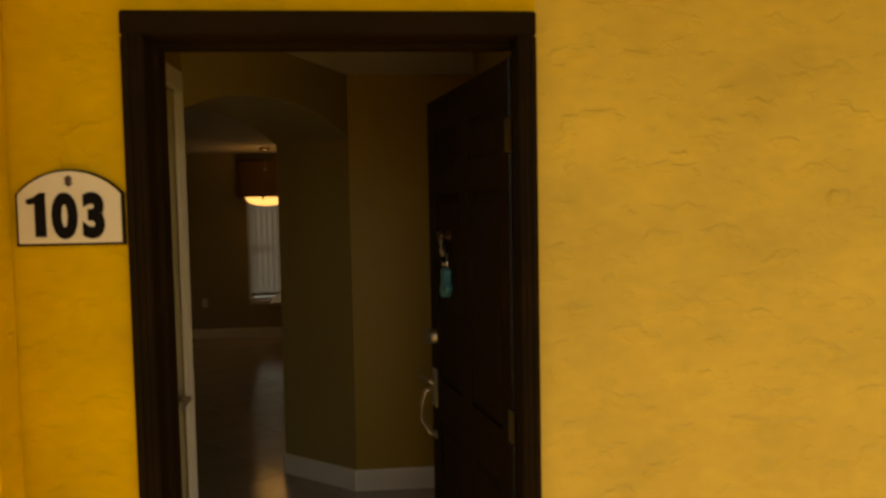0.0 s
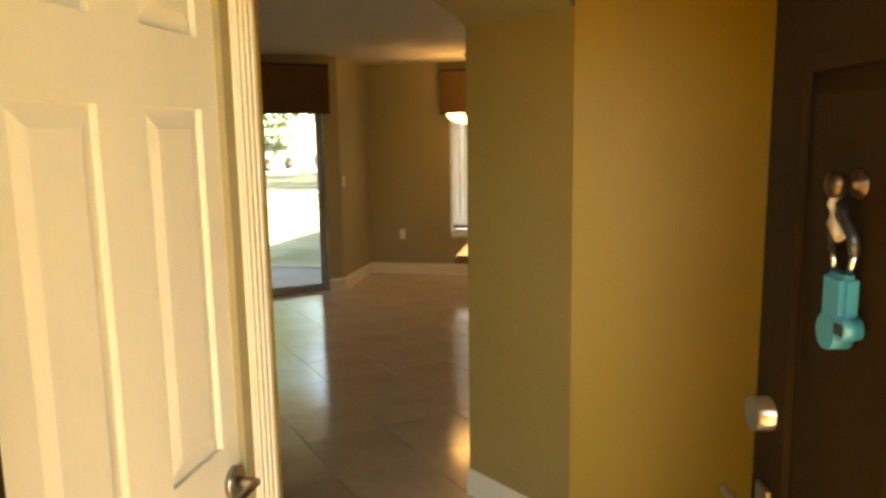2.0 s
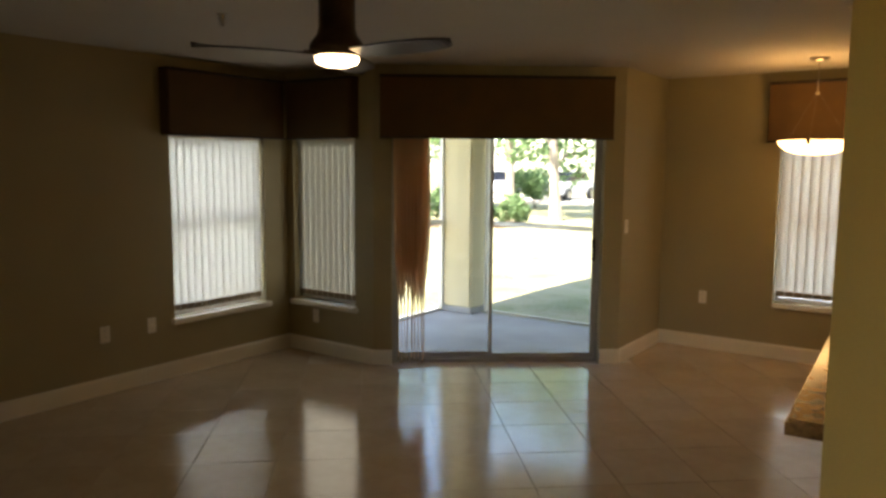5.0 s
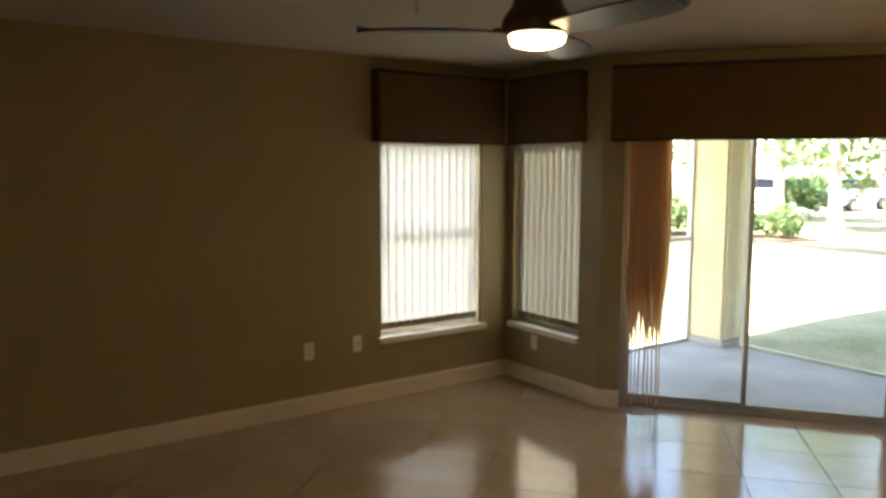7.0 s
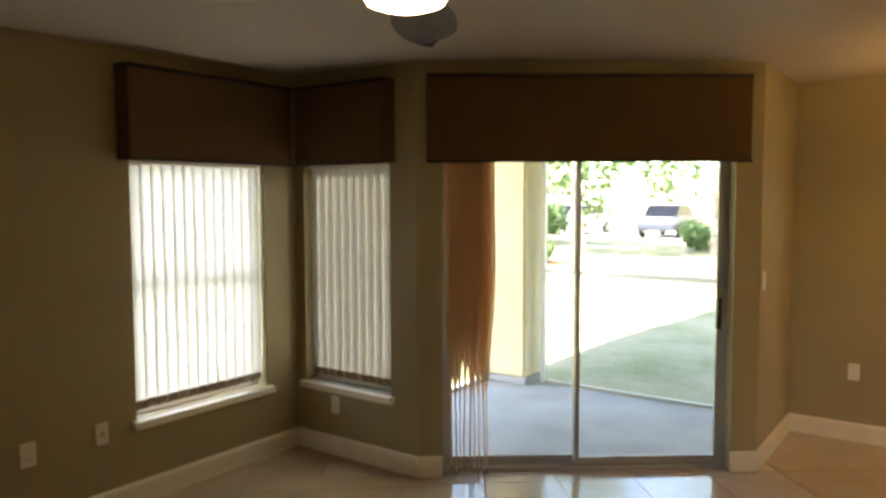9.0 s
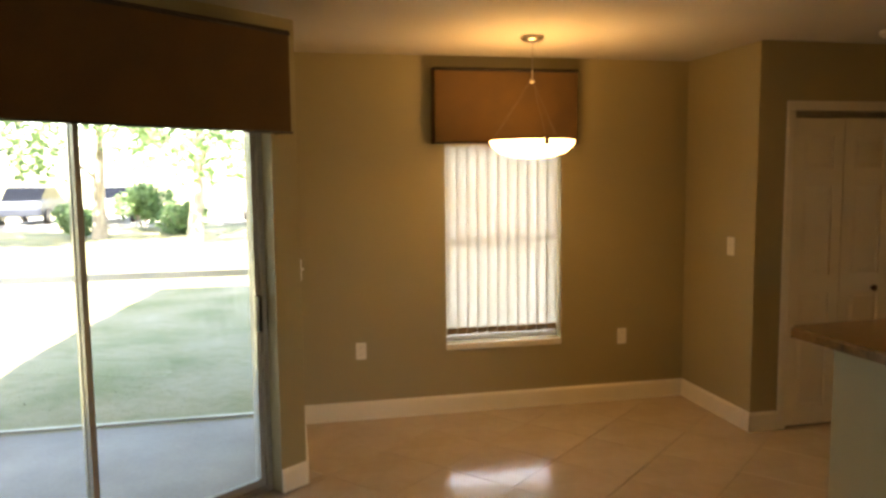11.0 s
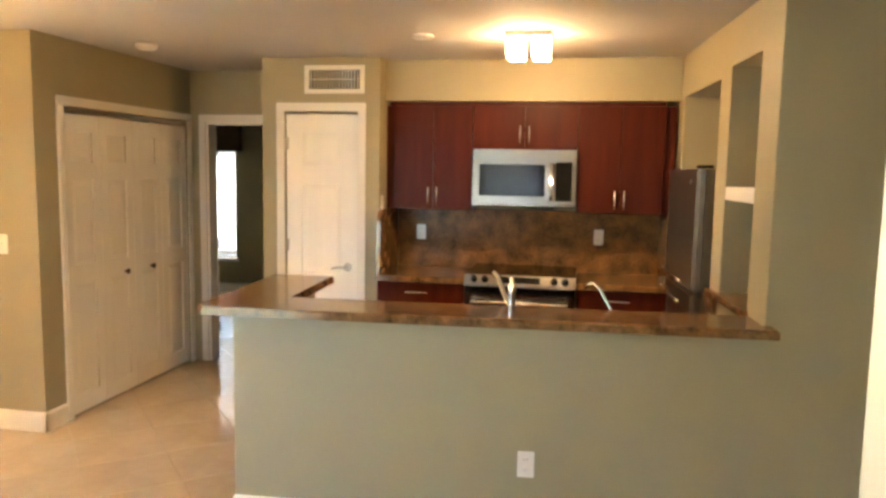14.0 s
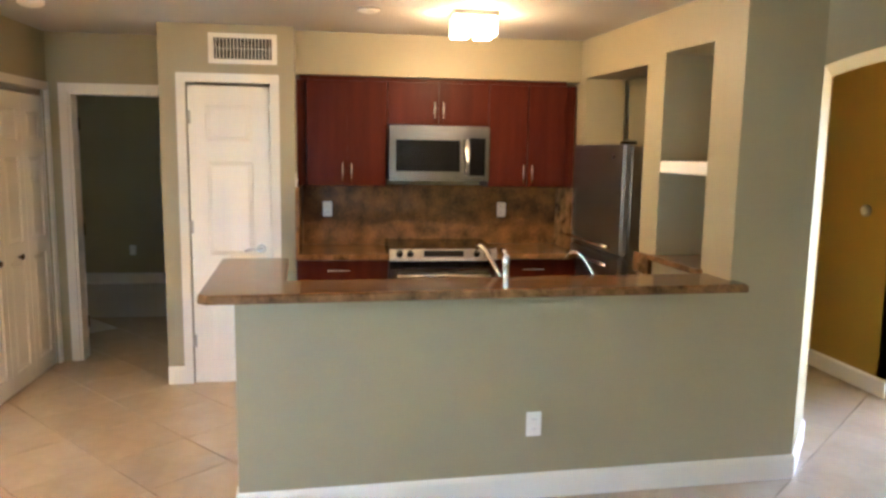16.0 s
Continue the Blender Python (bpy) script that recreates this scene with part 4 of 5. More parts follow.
top = [((0.657, 5.19, 0.88), (0.74, 7.36, 0.918)), ((1.17, 5.19, 0.88), (1.27, 7.30, 0.918)), ((0.74, 5.19, 0.88), (1.17, 5.60, 0.918)), ((0.74, 6.40, 0.88), (1.17, 7.30, 0.918))]
solid("sink_worktop", boxes(*top), "granite", "polished brown granite worktop round the sink", "worktop")
sk = solid("sink", boxes(((0.745, 5.605, 0.70), (1.165, 6.395, 0.71)), ((0.742, 5.602, 0.70), (0.75, 6.398, 0.90)), ((1.16, 5.602, 0.70), (1.168, 6.398, 0.90)), ((0.75, 5.602, 0.70), (1.16, 5.61, 0.90)), ((0.75, 6.39, 0.70), (1.16, 6.398, 0.90)), ((0.75, 5.98, 0.70), (1.16, 6.0, 0.89))), "steel", "stainless steel double bowl sink", "sink")
fa = thing("faucet", pose(0.703, 6.20, 0.918), "chrome kitchen faucet with a slanting spout", "faucet")
part("post", lathe(bmesh.new(), [(0.028, 0), (0.028, 0.012), (0.019, 0.03), (0.016, 0.17), (0.019, 0.20), (0.016, 0.228), (0.0, 0.233)]), "chrome", fa)
part("spout", tube(bmesh.new(), [(0.0, 0.0, 0.07), (0.05, 0.03, 0.14), (0.13, 0.08, 0.235), (0.16, 0.10, 0.255), (0.185, 0.112, 0.24)], 0.011, 12), "chrome", fa)
part("lever", tube(bmesh.new(), [(0.0, 0.0, 0.22), (0.02, 0.005, 0.245), (0.06, 0.012, 0.25)], 0.009), "chrome", fa)
sp = thing("soap_dispenser", pose(0.70, 5.72, 0.918), "chrome curved spray spout beside the sink", "faucet")
part("base", lathe(bmesh.new(), [(0.02, 0), (0.02, 0.015), (0.011, 0.025), (0.010, 0.06), (0, 0.061)]), "chrome", sp)
part("spout", tube(bmesh.new(), [(0, 0, 0.05), (0.02, 0.03, 0.13), (0.05, 0.075, 0.21), (0.07, 0.105, 0.235), (0.09, 0.13, 0.225), (0.10, 0.145, 0.205)], 0.0065), "chrome", sp)


# ---- lamps ----
kl = thing("ceiling_lamp", pose(1.65, 6.22, CEIL), "square ceiling lamp with four lit glass cubes", "ceiling lamp")
part("plate", boxes(((-0.13, -0.13, -0.03), (0.13, 0.13, -0.0005)), bevel=0.004), "nickel", kl)
for sx in (-0.072, 0.072):
    for sy in (-0.072, 0.072):
        bm = bmesh.new()
        t, h = 0.047, 0.092
        for a, b in (((-t, -t, -h), (t, -t + 0.005, 0)), ((-t, t - 0.005, -h), (t, t, 0)), ((-t, -t + 0.005, -h), (-t + 0.005, t - 0.005, 0)), ((t - 0.005, -t + 0.005, -h), (t, t - 0.005, 0))):
            box(bm, a, b)
        cube = part("glass_cube", bm, "cube", kl, "lit frosted glass cube", m=pose(sx, sy, -0.04))
        part("bulb", lathe(bmesh.new(), [(0.0, -0.075), (0.015, -0.065), (0.02, -0.05), (0.012, -0.02), (0.012, 0.006)], seg=14), "cube", cube)

pl = thing("pendant_lamp", pose(-0.21, 9.21, CEIL), "pendant lamp with a lit alabaster glass bowl", "pendant lamp")
part("canopy", lathe(bmesh.new(), [(0.0, -0.035), (0.03, -0.035), (0.065, -0.02), (0.07, -0.0005), (0.0, -0.0005)]), "nickel", pl)
part("stem", tube(bmesh.new(), [(0, 0, -0.03), (0, 0, -0.25)], 0.0035), "nickel", pl)
part("hub", lathe(bmesh.new(), [(0, 0.012), (0.014, 0.008), (0.016, -0.008), (0, -0.014)], seg=14), "nickel", pl, m=pose(0, 0, -0.255))
for k in range(3):
    a = radians(30 + 120 * k)
    part("wire", tube(bmesh.new(), [(0.01 * math.cos(a), 0.01 * math.sin(a), -0.255), (0.24 * math.cos(a), 0.24 * math.sin(a), -0.595)], 0.0004, 6), "weight", pl)
    part("clip", boxes(((-0.008, -0.012, -0.03), (0.012, 0.012, 0.014)), bevel=0.002), "bronze", pl, m=pose(0.248 * math.cos(a), 0.248 * math.sin(a), -0.60, 0, 0, math.degrees(a)))
part("bowl", lathe(bmesh.new(), [(0.25, 0.0), (0.24, -0.03), (0.195, -0.07), (0.12, -0.095), (0.0, -0.105), (0.0, -0.099), (0.12, -0.089), (0.19, -0.065), (0.232, -0.03), (0.243, 0.0), (0.25, 0.0)], seg=40), "bowl", pl, "lit amber white glass bowl", m=pose(0, 0, -0.60))

fan = thing("ceiling_fan", pose(-1.665, 5.71, 2.42), "bronze flush ceiling fan with three dark blades and lit bowl", "ceiling fan")
part("motor_housing", lathe(bmesh.new(), [(0.0, 0.0295), (0.105, 0.0295), (0.105, 0.015), (0.098, 0.0), (0.086, -0.012), (0.084, -0.05), (0.086, -0.15), (0.095, -0.18), (0.122, -0.215), (0.13, -0.24), (0.122, -0.262), (0.0, -0.262)], seg=36), "bronze", fan)
part("trim_ring", lathe(bmesh.new(), [(0.095, -0.263), (0.112, -0.264), (0.112, -0.274), (0.098, -0.278), (0.0, -0.278)], seg=36), "nickel", fan, "brushed metal ring")
part("light_bowl", lathe(bmesh.new(), [(0.100, -0.279), (0.101, -0.290), (0.092, -0.306), (0.056, -0.318), (0.0, -0.322)], seg=36), "fan_bowl", fan, "lit frosted glass bowl")


def blade_mesh():
    bm = bmesh.new()
    n = 14
    up, dn = [], []
    for i in range(n + 1):
        u = i / n
        x = 0.12 + 0.52 * u
        wdt = (0.055 + 0.035 * math.sin(math.pi * u)) * (1.0 if u < 0.7 else math.sqrt(1 - 0.96 * ((u - 0.7) / 0.3) ** 2))
        up.append([bm.verts.new((x, -wdt, 0.012)), bm.verts.new((x, wdt, -0.010))])
        dn.append([bm.verts.new((x, -wdt, 0.005)), bm.verts.new((x, wdt, -0.017))])
    for i in range(n):
        bm.faces.new((up[i][0], up[i + 1][0], up[i + 1][1], up[i][1]))
        bm.faces.new((dn[i][1], dn[i + 1][1], dn[i + 1][0], dn[i][0]))
        bm.faces.new((up[i][0], dn[i][0], dn[i + 1][0], up[i + 1][0]))
        bm.faces.new((up[i][1], up[i + 1][1], dn[i + 1][1], dn[i][1]))
    bm.faces.new((up[0][0], up[0][1], dn[0][1], dn[0][0])), bm.faces.new((up[n][1], up[n][0], dn[n][0], dn[n][1]))
    bmesh.ops.recalc_face_normals(bm, faces=bm.faces[:])
    return bm


for k in range(3):
    part("blade", blade_mesh(), "blade", fan, "dark wooden fan blade", m=pose(0, 0, -0.262, 0, 0, 120 * k))
    part("blade_arm", boxes(((0.09, -0.025, -0.006), (0.16, 0.025, 0.004)), bevel=0.002), "bronze", fan, m=pose(0, 0, -0.26, 0, 0, 120 * k))


# ---- small fixtures ----
def sprinkler(x, y):
    ob = thing("sprinkler_head", pose(x, y, CEIL), "small metal sprinkler head hanging from the ceiling", "sprinkler", "ceiling sprinklers")
    part("escutcheon", lathe(bmesh.new(), [(0, -0.006), (0.03, -0.005), (0.032, -0.0005), (0, -0.0005)], seg=18), "nickel", ob)
    part("stem", lathe(bmesh.new(), [(0.009, -0.006), (0.009, -0.035), (0.005, -0.04), (0.005, -0.06), (0, -0.06)], seg=12), "nickel", ob)
    part("deflector", lathe(bmesh.new(), [(0, -0.060), (0.016, -0.060), (0.016, -0.063), (0, -0.064)], seg=14), "nickel", ob)


sprinkler(-2.58, 5.79)
sprinkler(0.22, 7.40)


def detector(x, y, r=0.07, h=0.035, name="smoke_detector", label="round white smoke detector on the ceiling"):
    ob = thing(name, pose(x, y, CEIL), label, "detector")
    part("housing", lathe(bmesh.new(), [(0, -h), (r * 0.75, -h), (r, -h * 0.6), (r, -0.0005), (0, -0.0005)]), "plate", ob)
    part("grille_ring", lathe(bmesh.new(), [(r * 0.45, -h - 0.003), (r * 0.55, -h - 0.003), (r * 0.57, -h + 0.001), (r * 0.43, -h + 0.001), (r * 0.45, -h - 0.003)], seg=20), "plate", ob)


detector(1.78, 8.72)
detector(1.62, 6.84, 0.065, 0.02, "ceiling_sensor", "flat round white sensor on the kitchen ceiling")


def wall_plate(m, kind="outlet", w=0.07, h=0.115):
    """A cover plate on a wall; x across, -y out of the wall, at its middle."""
    label = {"outlet": "white plastic electrical outlet on the wall", "switch": "white plastic light switch on the wall", "jack": "white plastic cable jack plate on the wall"}[kind]
    ob = thing("wall_" + kind, m, label, "outlet" if kind != "switch" else "light switch", "wall plates")
    part("cover", boxes(((-w / 2, -0.007, -h / 2), (w / 2, -0.0005, h / 2)), bevel=0.003), "plate", ob)
    if kind == "outlet":
        for z in (-0.024, 0.024):
            part("socket", boxes(((-0.017, -0.009, z - 0.014), (0.017, -0.0065, z + 0.014)), bevel=0.002), "plate", ob)
            part("slot", boxes(((-0.008, -0.0095, z - 0.004), (-0.006, -0.0088, z + 0.006)), ((0.006, -0.0095, z - 0.004), (0.008, -0.0088, z + 0.006))), "black", ob)
    elif kind == "switch":
        part("toggle", boxes(((-0.005, -0.018, -0.004), (0.005, -0.006, 0.012)), bevel=0.002), "plate", ob)
    else:
        part("connector", tube(bmesh.new(), [(0, -0.006, 0), (0, -0.05, 0)], 0.012, 12), "plate", ob)
    return ob


WEST, NORTH, EAST_FACE = 90, 0, -90
wall_plate(pose(-4.20, 5.96, 0.435, 0, 0, 90), "outlet", 0.075, 0.12)
wall_plate(pose(-4.20, 6.33, 0.44, 0, 0, 90), "jack")
wall_plate(pose(-3.857, 7.71, 0.33), "outlet")
wall_plate(pose(-1.17, 9.95, 0.475), "outlet")
wall_plate(pose(0.73, 9.95, 0.475), "outlet")
wall_plate(pose(1.22, 9.37, 1.17, 0, 0, -90), "switch", 0.08, 0.12)
wall_plate(pose(-1.57, 9.05, 1.155, 0, 0, 90), "switch")
wall_plate(pose(*bar(1.40, 0.0), 0.37, 0, 0, -86.2), "outlet", 0.075, 0.12)
wall_plate(pose(2.874, 7.10, 1.188, 0, 0, -90), "outlet")
wall_plate(pose(2.874, 5.75, 1.188, 0, 0, -90), "outlet")
wall_plate(pose(2.46, 7.31, 1.42), "switch").rotation_euler = (0, 0, 0)
wall_plate(pose(0.375, 3.065, 1.345, 0, 0, 135), "switch", 0.07, 0.135)
wall_plate(pose(0.355, 3.085, 1.20, 0, 0, 135), "switch", 0.07, 0.10)
wall_plate(pose(6.30, 9.45, 0.40, 0, 0, -90), "outlet")

vent = thing("air_vent", along((2.39, 7.865), (2.39, 7.42), 2.195), "white metal air return grille above the pantry door", "vent")
w, h = 0.445, 0.197
for a, b in (((0, 0), (w, 0.03)), ((0, h - 0.03), (w, h)), ((0, 0.03), (0.035, h - 0.03)), ((w - 0.035, 0.03), (w, h - 0.03))):
    part("frame", boxes(((a[0], -0.012, a[1]), (b[0], -0.0005, b[1])), bevel=0.002), "trim", vent)
part("backing", boxes(((0.035, -0.003, 0.03), (w - 0.035, -0.0008, h - 0.03))), "black", vent, "dark duct opening")
louver = None
for i in range(16):
    at = pose(0.050 + i * (w - 0.10) / 15, -0.007, 0.03, 0, 0, 25)
    if louver is None:
        louver = part("louver", boxes(((-0.0027, -0.0035, 0), (0.0027, -0.001, h - 0.06))), "trim", vent, m=at)
    else:
        o = new("louver", louver.data)
        o.parent, o.matrix_basis = vent, at

part("crossbar", boxes(((0.035, -0.009, h / 2 - 0.0015), (w - 0.035, -0.0032, h / 2 + 0.0015))), "trim", vent)

# the house number on the outer wall
sg = thing("house_number_sign", pose(0.433, 1.90, 1.592), "arched cream sign with black house number", "sign")
pts = [(-0.128, 0.0), (0.128, 0.0)] + [(0.1665 * math.cos(radians(a)), 0.0205 + 0.1665 * math.sin(radians(a))) for a in (39.75 + 6.7 * k for k in range(16))]
rot = Matrix.Rotation(radians(90), 4, "X")
bm = prism(bmesh.new(), pts, 0.0005, 0.010, 0.0)
bmesh.ops.transform(bm, matrix=rot, verts=bm.verts[:])
part("border", bm, "brown", sg, "dark brown sign border")
bm = prism(bmesh.new(), [(x * 0.95, 0.006 + y * 0.94) for x, y in pts], 0.009, 0.013)
bmesh.ops.transform(bm, matrix=rot, verts=bm.verts[:])
part("face", bm, "sign_face", sg, "cream sign face")


def lettering(text, size, m, parent, stretch=1.0):
    cu = bpy.data.curves.new("digit", "FONT")
    cu.body, cu.size, cu.align_x, cu.extrude, cu.offset = text, size, "CENTER", 0.0012, 0.0066
    tmp = bpy.data.objects.new("digit", cu)
    me = bpy.data.meshes.new_from_object(tmp)
    bpy.data.objects.remove(tmp)
    me.materials.append(M["ink"])
    ob = new("digit", me)
    ob.parent = parent
    ob.matrix_basis = m @ Matrix.Diagonal((stretch, 1.19, 1, 1))
    return ob


for digit, x in (("0", -0.012), ("3", 0.057)):
    lettering(digit, 0.118, pose(x, -0.0138, 0.025, 90, 0, 0), sg, 0.94)
bm = prism(bmesh.new(), [(-0.082, 0.022), (-0.056, 0.022), (-0.056, 0.130), (-0.069, 0.130), (-0.084, 0.119), (-0.101, 0.114), (-0.101, 0.104), (-0.092, 0.101), (-0.082, 0.104)], 0.0126, 0.0150)
bmesh.ops.transform(bm, matrix=rot, verts=bm.verts[:])
part("digit", bm, "ink", sg)
bm = prism(bmesh.new(), [(0, -0.014), (0.012, -0.004), (0.005, -0.003), (0.010, 0.006), (0, 0.016), (-0.010, 0.006), (-0.005, -0.003), (-0.012, -0.004)], 0.013, 0.0145)
bmesh.ops.transform(bm, matrix=rot, verts=bm.verts[:])
part("emblem", bm, "bronze", sg, "small grey emblem", m=pose(0, 0, 0.157))

# bathroom at the end of the hall
va = thing("bathroom_vanity", pose(3.82, 2.18, 0), "dark wood bathroom vanity with brown granite top", "vanity")
part("body", boxes(((0.02, 0.0, 0.08), (0.57, 0.85, 0.82))), "wood", va)
part("plinth", boxes(((0.08, 0.0, 0.0), (0.57, 0.82, 0.08))), "black", va)
part("top", boxes(((0.0, 0.0, 0.82), (0.575, 0.87, 0.86)), bevel=0.004), "granite", va)
for k in range(2):
    part("door", boxes(((0.0, 0.01 + k * 0.42, 0.10), (0.019, 0.42 + k * 0.42, 0.80)), bevel=0.002), "wood", va)
wl = thing("wall_lamp", pose(4.395, 2.36, 1.88), "small wall lamp with a lit glass globe", "wall lamp")
part("arm", tube(bmesh.new(), [(0, 0, 0.10), (-0.08, 0, 0.11), (-0.14, 0, 0.06)], 0.008), "nickel", wl)
part("globe", lathe(bmesh.new(), [(0, -0.06), (0.03, -0.05), (0.05, -0.01), (0.04, 0.035), (0.02, 0.05), (0, 0.05)], seg=20), "cube", wl, "lit glass globe", m=pose(-0.145, 0, 0.0))
th = thing("wall_thermostat", pose(1.958, 3.30, 1.268), "small round brown thermostat on the hall wall", "thermostat")
part("body", tube(bmesh.new(), [(0, 0.0005, 0), (0, 0.02, 0)], 0.042, 22), "nickel", th)
part("dial", tube(bmesh.new(), [(0, 0.02, 0), (0, 0.032, 0)], 0.028, 22), "plate", th)

# ---- bedroom beyond the open door ----
solid("bedroom_floor", boxes(((3.0, 7.4, -0.1), (6.5, 11.9, -0.001))), "carpet", "beige glossy tiled bedroom floor", "floor", kind="structure")
wall("wall_bedroom_east", (6.30, 11.75), (6.30, 7.45), 0.15, [(0.55, 1.42, 0.46, 1.90)])
wall("wall_bedroom_north", (3.05, 11.65), (6.45, 11.65), 0.1)
wall("wall_bedroom_south", (6.45, 7.55), (3.0, 7.55), 0.1)
wall("wall_bedroom_west", (3.15, 9.1), (3.15, 11.7), 0.1)
baseboard((6.30, 11.65), (6.30, 7.55))

# ---- patio and grounds ----
solid("patio_slab", boxes(((-4.35, 7.65, -0.16), (-1.55, 10.27, -0.035))), "concrete", "grey concrete screened patio floor", "patio", kind="structure")
col = thing("patio_column", pose(-4.02, 10.24, -0.035), "cream stucco square patio column with dark base", "column", kind="structure")
part("shaft", boxes(((-0.22, -0.15, 0.06), (0.22, 0.22, 2.66)), bevel=0.02), "stucco_cream", col)
part("base", boxes(((-0.235, -0.165, 0.0), (0.235, 0.235, 0.06)), bevel=0.01), "concrete", col, "darker concrete base")
scr = thing("patio_screen", pose(0, 0, 0), "white aluminium frame of the patio screen", "screen frame", kind="structure")
for a, b in (((-3.74, 10.28, -0.03), (-3.70, 10.32, 2.6)), ((-1.78, 10.28, -0.03), (-1.72, 10.32, 2.6)), ((-4.22, 7.80, -0.03), (-4.18, 7.84, 2.6)), ((-4.22, 10.06, -0.03), (-4.18, 10.10, 2.6))):
    part("post", boxes((a, b), bevel=0.003), "alu_white", scr)
for a, b in (((-3.70, 10.28, 0.975), (-1.78, 10.32, 1.02)), ((-3.70, 10.28, -0.03), (-1.78, 10.32, 0.012)), ((-4.22, 7.84, 0.975), (-4.18, 10.06, 1.02)), ((-4.22, 7.84, -0.03), (-4.18, 10.06, 0.012)), ((-3.70, 10.28, 2.5), (-1.78, 10.32, 2.6)), ((-4.22, 7.84, 2.5), (-4.18, 10.06, 2.6))):
    if a[2] < 0:
        b = (b[0], b[1], -0.008)
    part("rail", boxes((a, b), bevel=0.003), "nickel" if a[2] < 0 else "alu_white", scr, "dull grey sill rail" if a[2] < 0 else "")

GZ = -0.14
bm = bmesh.new()
bmesh.ops.create_grid(bm, x_segments=60, y_segments=60, size=1.0)
for v in bm.verts:
    x, y = v.co.x, v.co.y
    X, Y = 400 * math.copysign(abs(x) ** 2.2, x), 400 * math.copysign(abs(y) ** 2.2, y)
    v.co = Vector((X - 4, Y + 14, GZ + 0.03 * noise.noise(Vector((X * 0.25, Y * 0.25, 0)))))
solid("ground", bm, "grass", "patchy green and brown lawn", "lawn", kind="structure")
solid("road", prism(bmesh.new(), [(-60, 34.5), (40, 34.5), (40, 42), (-60, 42)], GZ - 0.02, GZ + 0.05), "asphalt", "pale sunlit asphalt car park", "road", kind="structure")
solid("kerb", boxes(((-60, 34.25, GZ - 0.05), (40, 34.5, GZ + 0.14)), bevel=0.02), "concrete", "pale concrete kerb along the car park", "kerb", kind="structure")


def tuft_cloud(bm, centre, radius, count, rnd, size):
    """Small bent leaf clumps scattered through an uneven ball."""
    for _ in range(count):
        d = Vector((rnd.gauss(0, 1), rnd.gauss(0, 1), rnd.gauss(0, 0.8))).normalized() * radius * rnd.uniform(0.45, 1.0) ** 0.6
        p = Vector(centre) + d
        q = Euler((rnd.uniform(-1, 1), rnd.uniform(-1, 1), rnd.uniform(0, 6.3))).to_matrix()
        s = size * rnd.uniform(0.6, 1.4)
        vs = [bm.verts.new(p + q @ Vector(c) * s) for c in ((-0.5, 0, 0), (0, -0.28, 0.08), (0.5, 0, 0), (0, 0.28, 0.08))]
        bm.faces.new(vs)


def tree(x, y, height, spread, seed, trunk_r=0.16, label="tall broad-leaved tree with a pale trunk"):
    rnd = random.Random(seed)
    ob = thing("tree", pose(x, y, GZ), label, "tree", "trees behind the lawn")
    bm = bmesh.new()
    n = 7
    rings = []
    for i in range(n + 1):
        u = i / n
        r = trunk_r * (1.25 - 0.85 * u) if i else trunk_r * 1.6
        c = (0.25 * math.sin(u * 2 + seed), 0.2 * math.sin(u * 3 + seed * 2), height * 0.75 * u - (0.08 if i == 0 else 0))
        rings.append([bm.verts.new((c[0] + r * math.cos(k * 0.785), c[1] + r * math.sin(k * 0.785), c[2])) for k in range(8)])
    for a, b in zip(rings, rings[1:]):
        for k in range(8):
            bm.faces.new((a[k], a[(k + 1) % 8], b[(k + 1) % 8], b[k]))
    tips = []
    for k in range(7):
        u = 0.26 + 0.10 * k
        a = rnd.uniform(0, 6.28)
        base = Vector((0.25 * math.sin(u * 2 + seed), 0.2 * math.sin(u * 3 + seed * 2), height * 0.75 * u))
        tip = base + Vector((math.cos(a), math.sin(a), 0.55)) * spread * rnd.uniform(0.5, 0.9)
        mid = (base + tip) / 2 + Vector((0, 0, 0.1 * spread))
        tube(bm, [base, mid, tip], trunk_r * 0.28, 6)
        tips.append(tip)
    part("trunk", bm, "bark", ob)
    bm = bmesh.new()
    for tip in tips + [Vector((0, 0, height * 0.8)), Vector((0.3, 0.2, height * 0.95))]:
        for _ in range(3):
            c = tip + Vector((rnd.uniform(-1, 1), rnd.uniform(-1, 1), rnd.uniform(-0.5, 0.6))) * spread * 0.35
            tuft_cloud(bm, c, spread * rnd.uniform(0.26, 0.50), 105, rnd, 0.27)
    part("crown", bm, "leaf", ob)


def shrub(x, y, r, h, seed, label="leafy green shrub in a mulch bed"):
    rnd = random.Random(seed)
    ob = thing("shrub", pose(x, y, GZ), label, "shrub", "shrubs by the lawn")
    bm = bmesh.new()
    for k in range(5):
        a = rnd.uniform(0, 6.28)
        tube(bm, [(0, 0, -0.05), (math.cos(a) * r * 0.4, math.sin(a) * r * 0.4, h * 0.5), (math.cos(a) * r * 0.6, math.sin(a) * r * 0.6, h * 0.8)], 0.02, 5)
    part("stems", bm, "bark", ob)
    bm = bmesh.new()
    for _ in range(6):
        c = (rnd.uniform(-0.5, 0.5) * r, rnd.uniform(-0.5, 0.5) * r, h * rnd.uniform(0.35, 0.75))
        tuft_cloud(bm, c, r * rnd.uniform(0.4, 0.6), int(150 + 120 * r), rnd, 0.10 + 0.08 * r)
    part("foliage", bm, "leaf", ob)


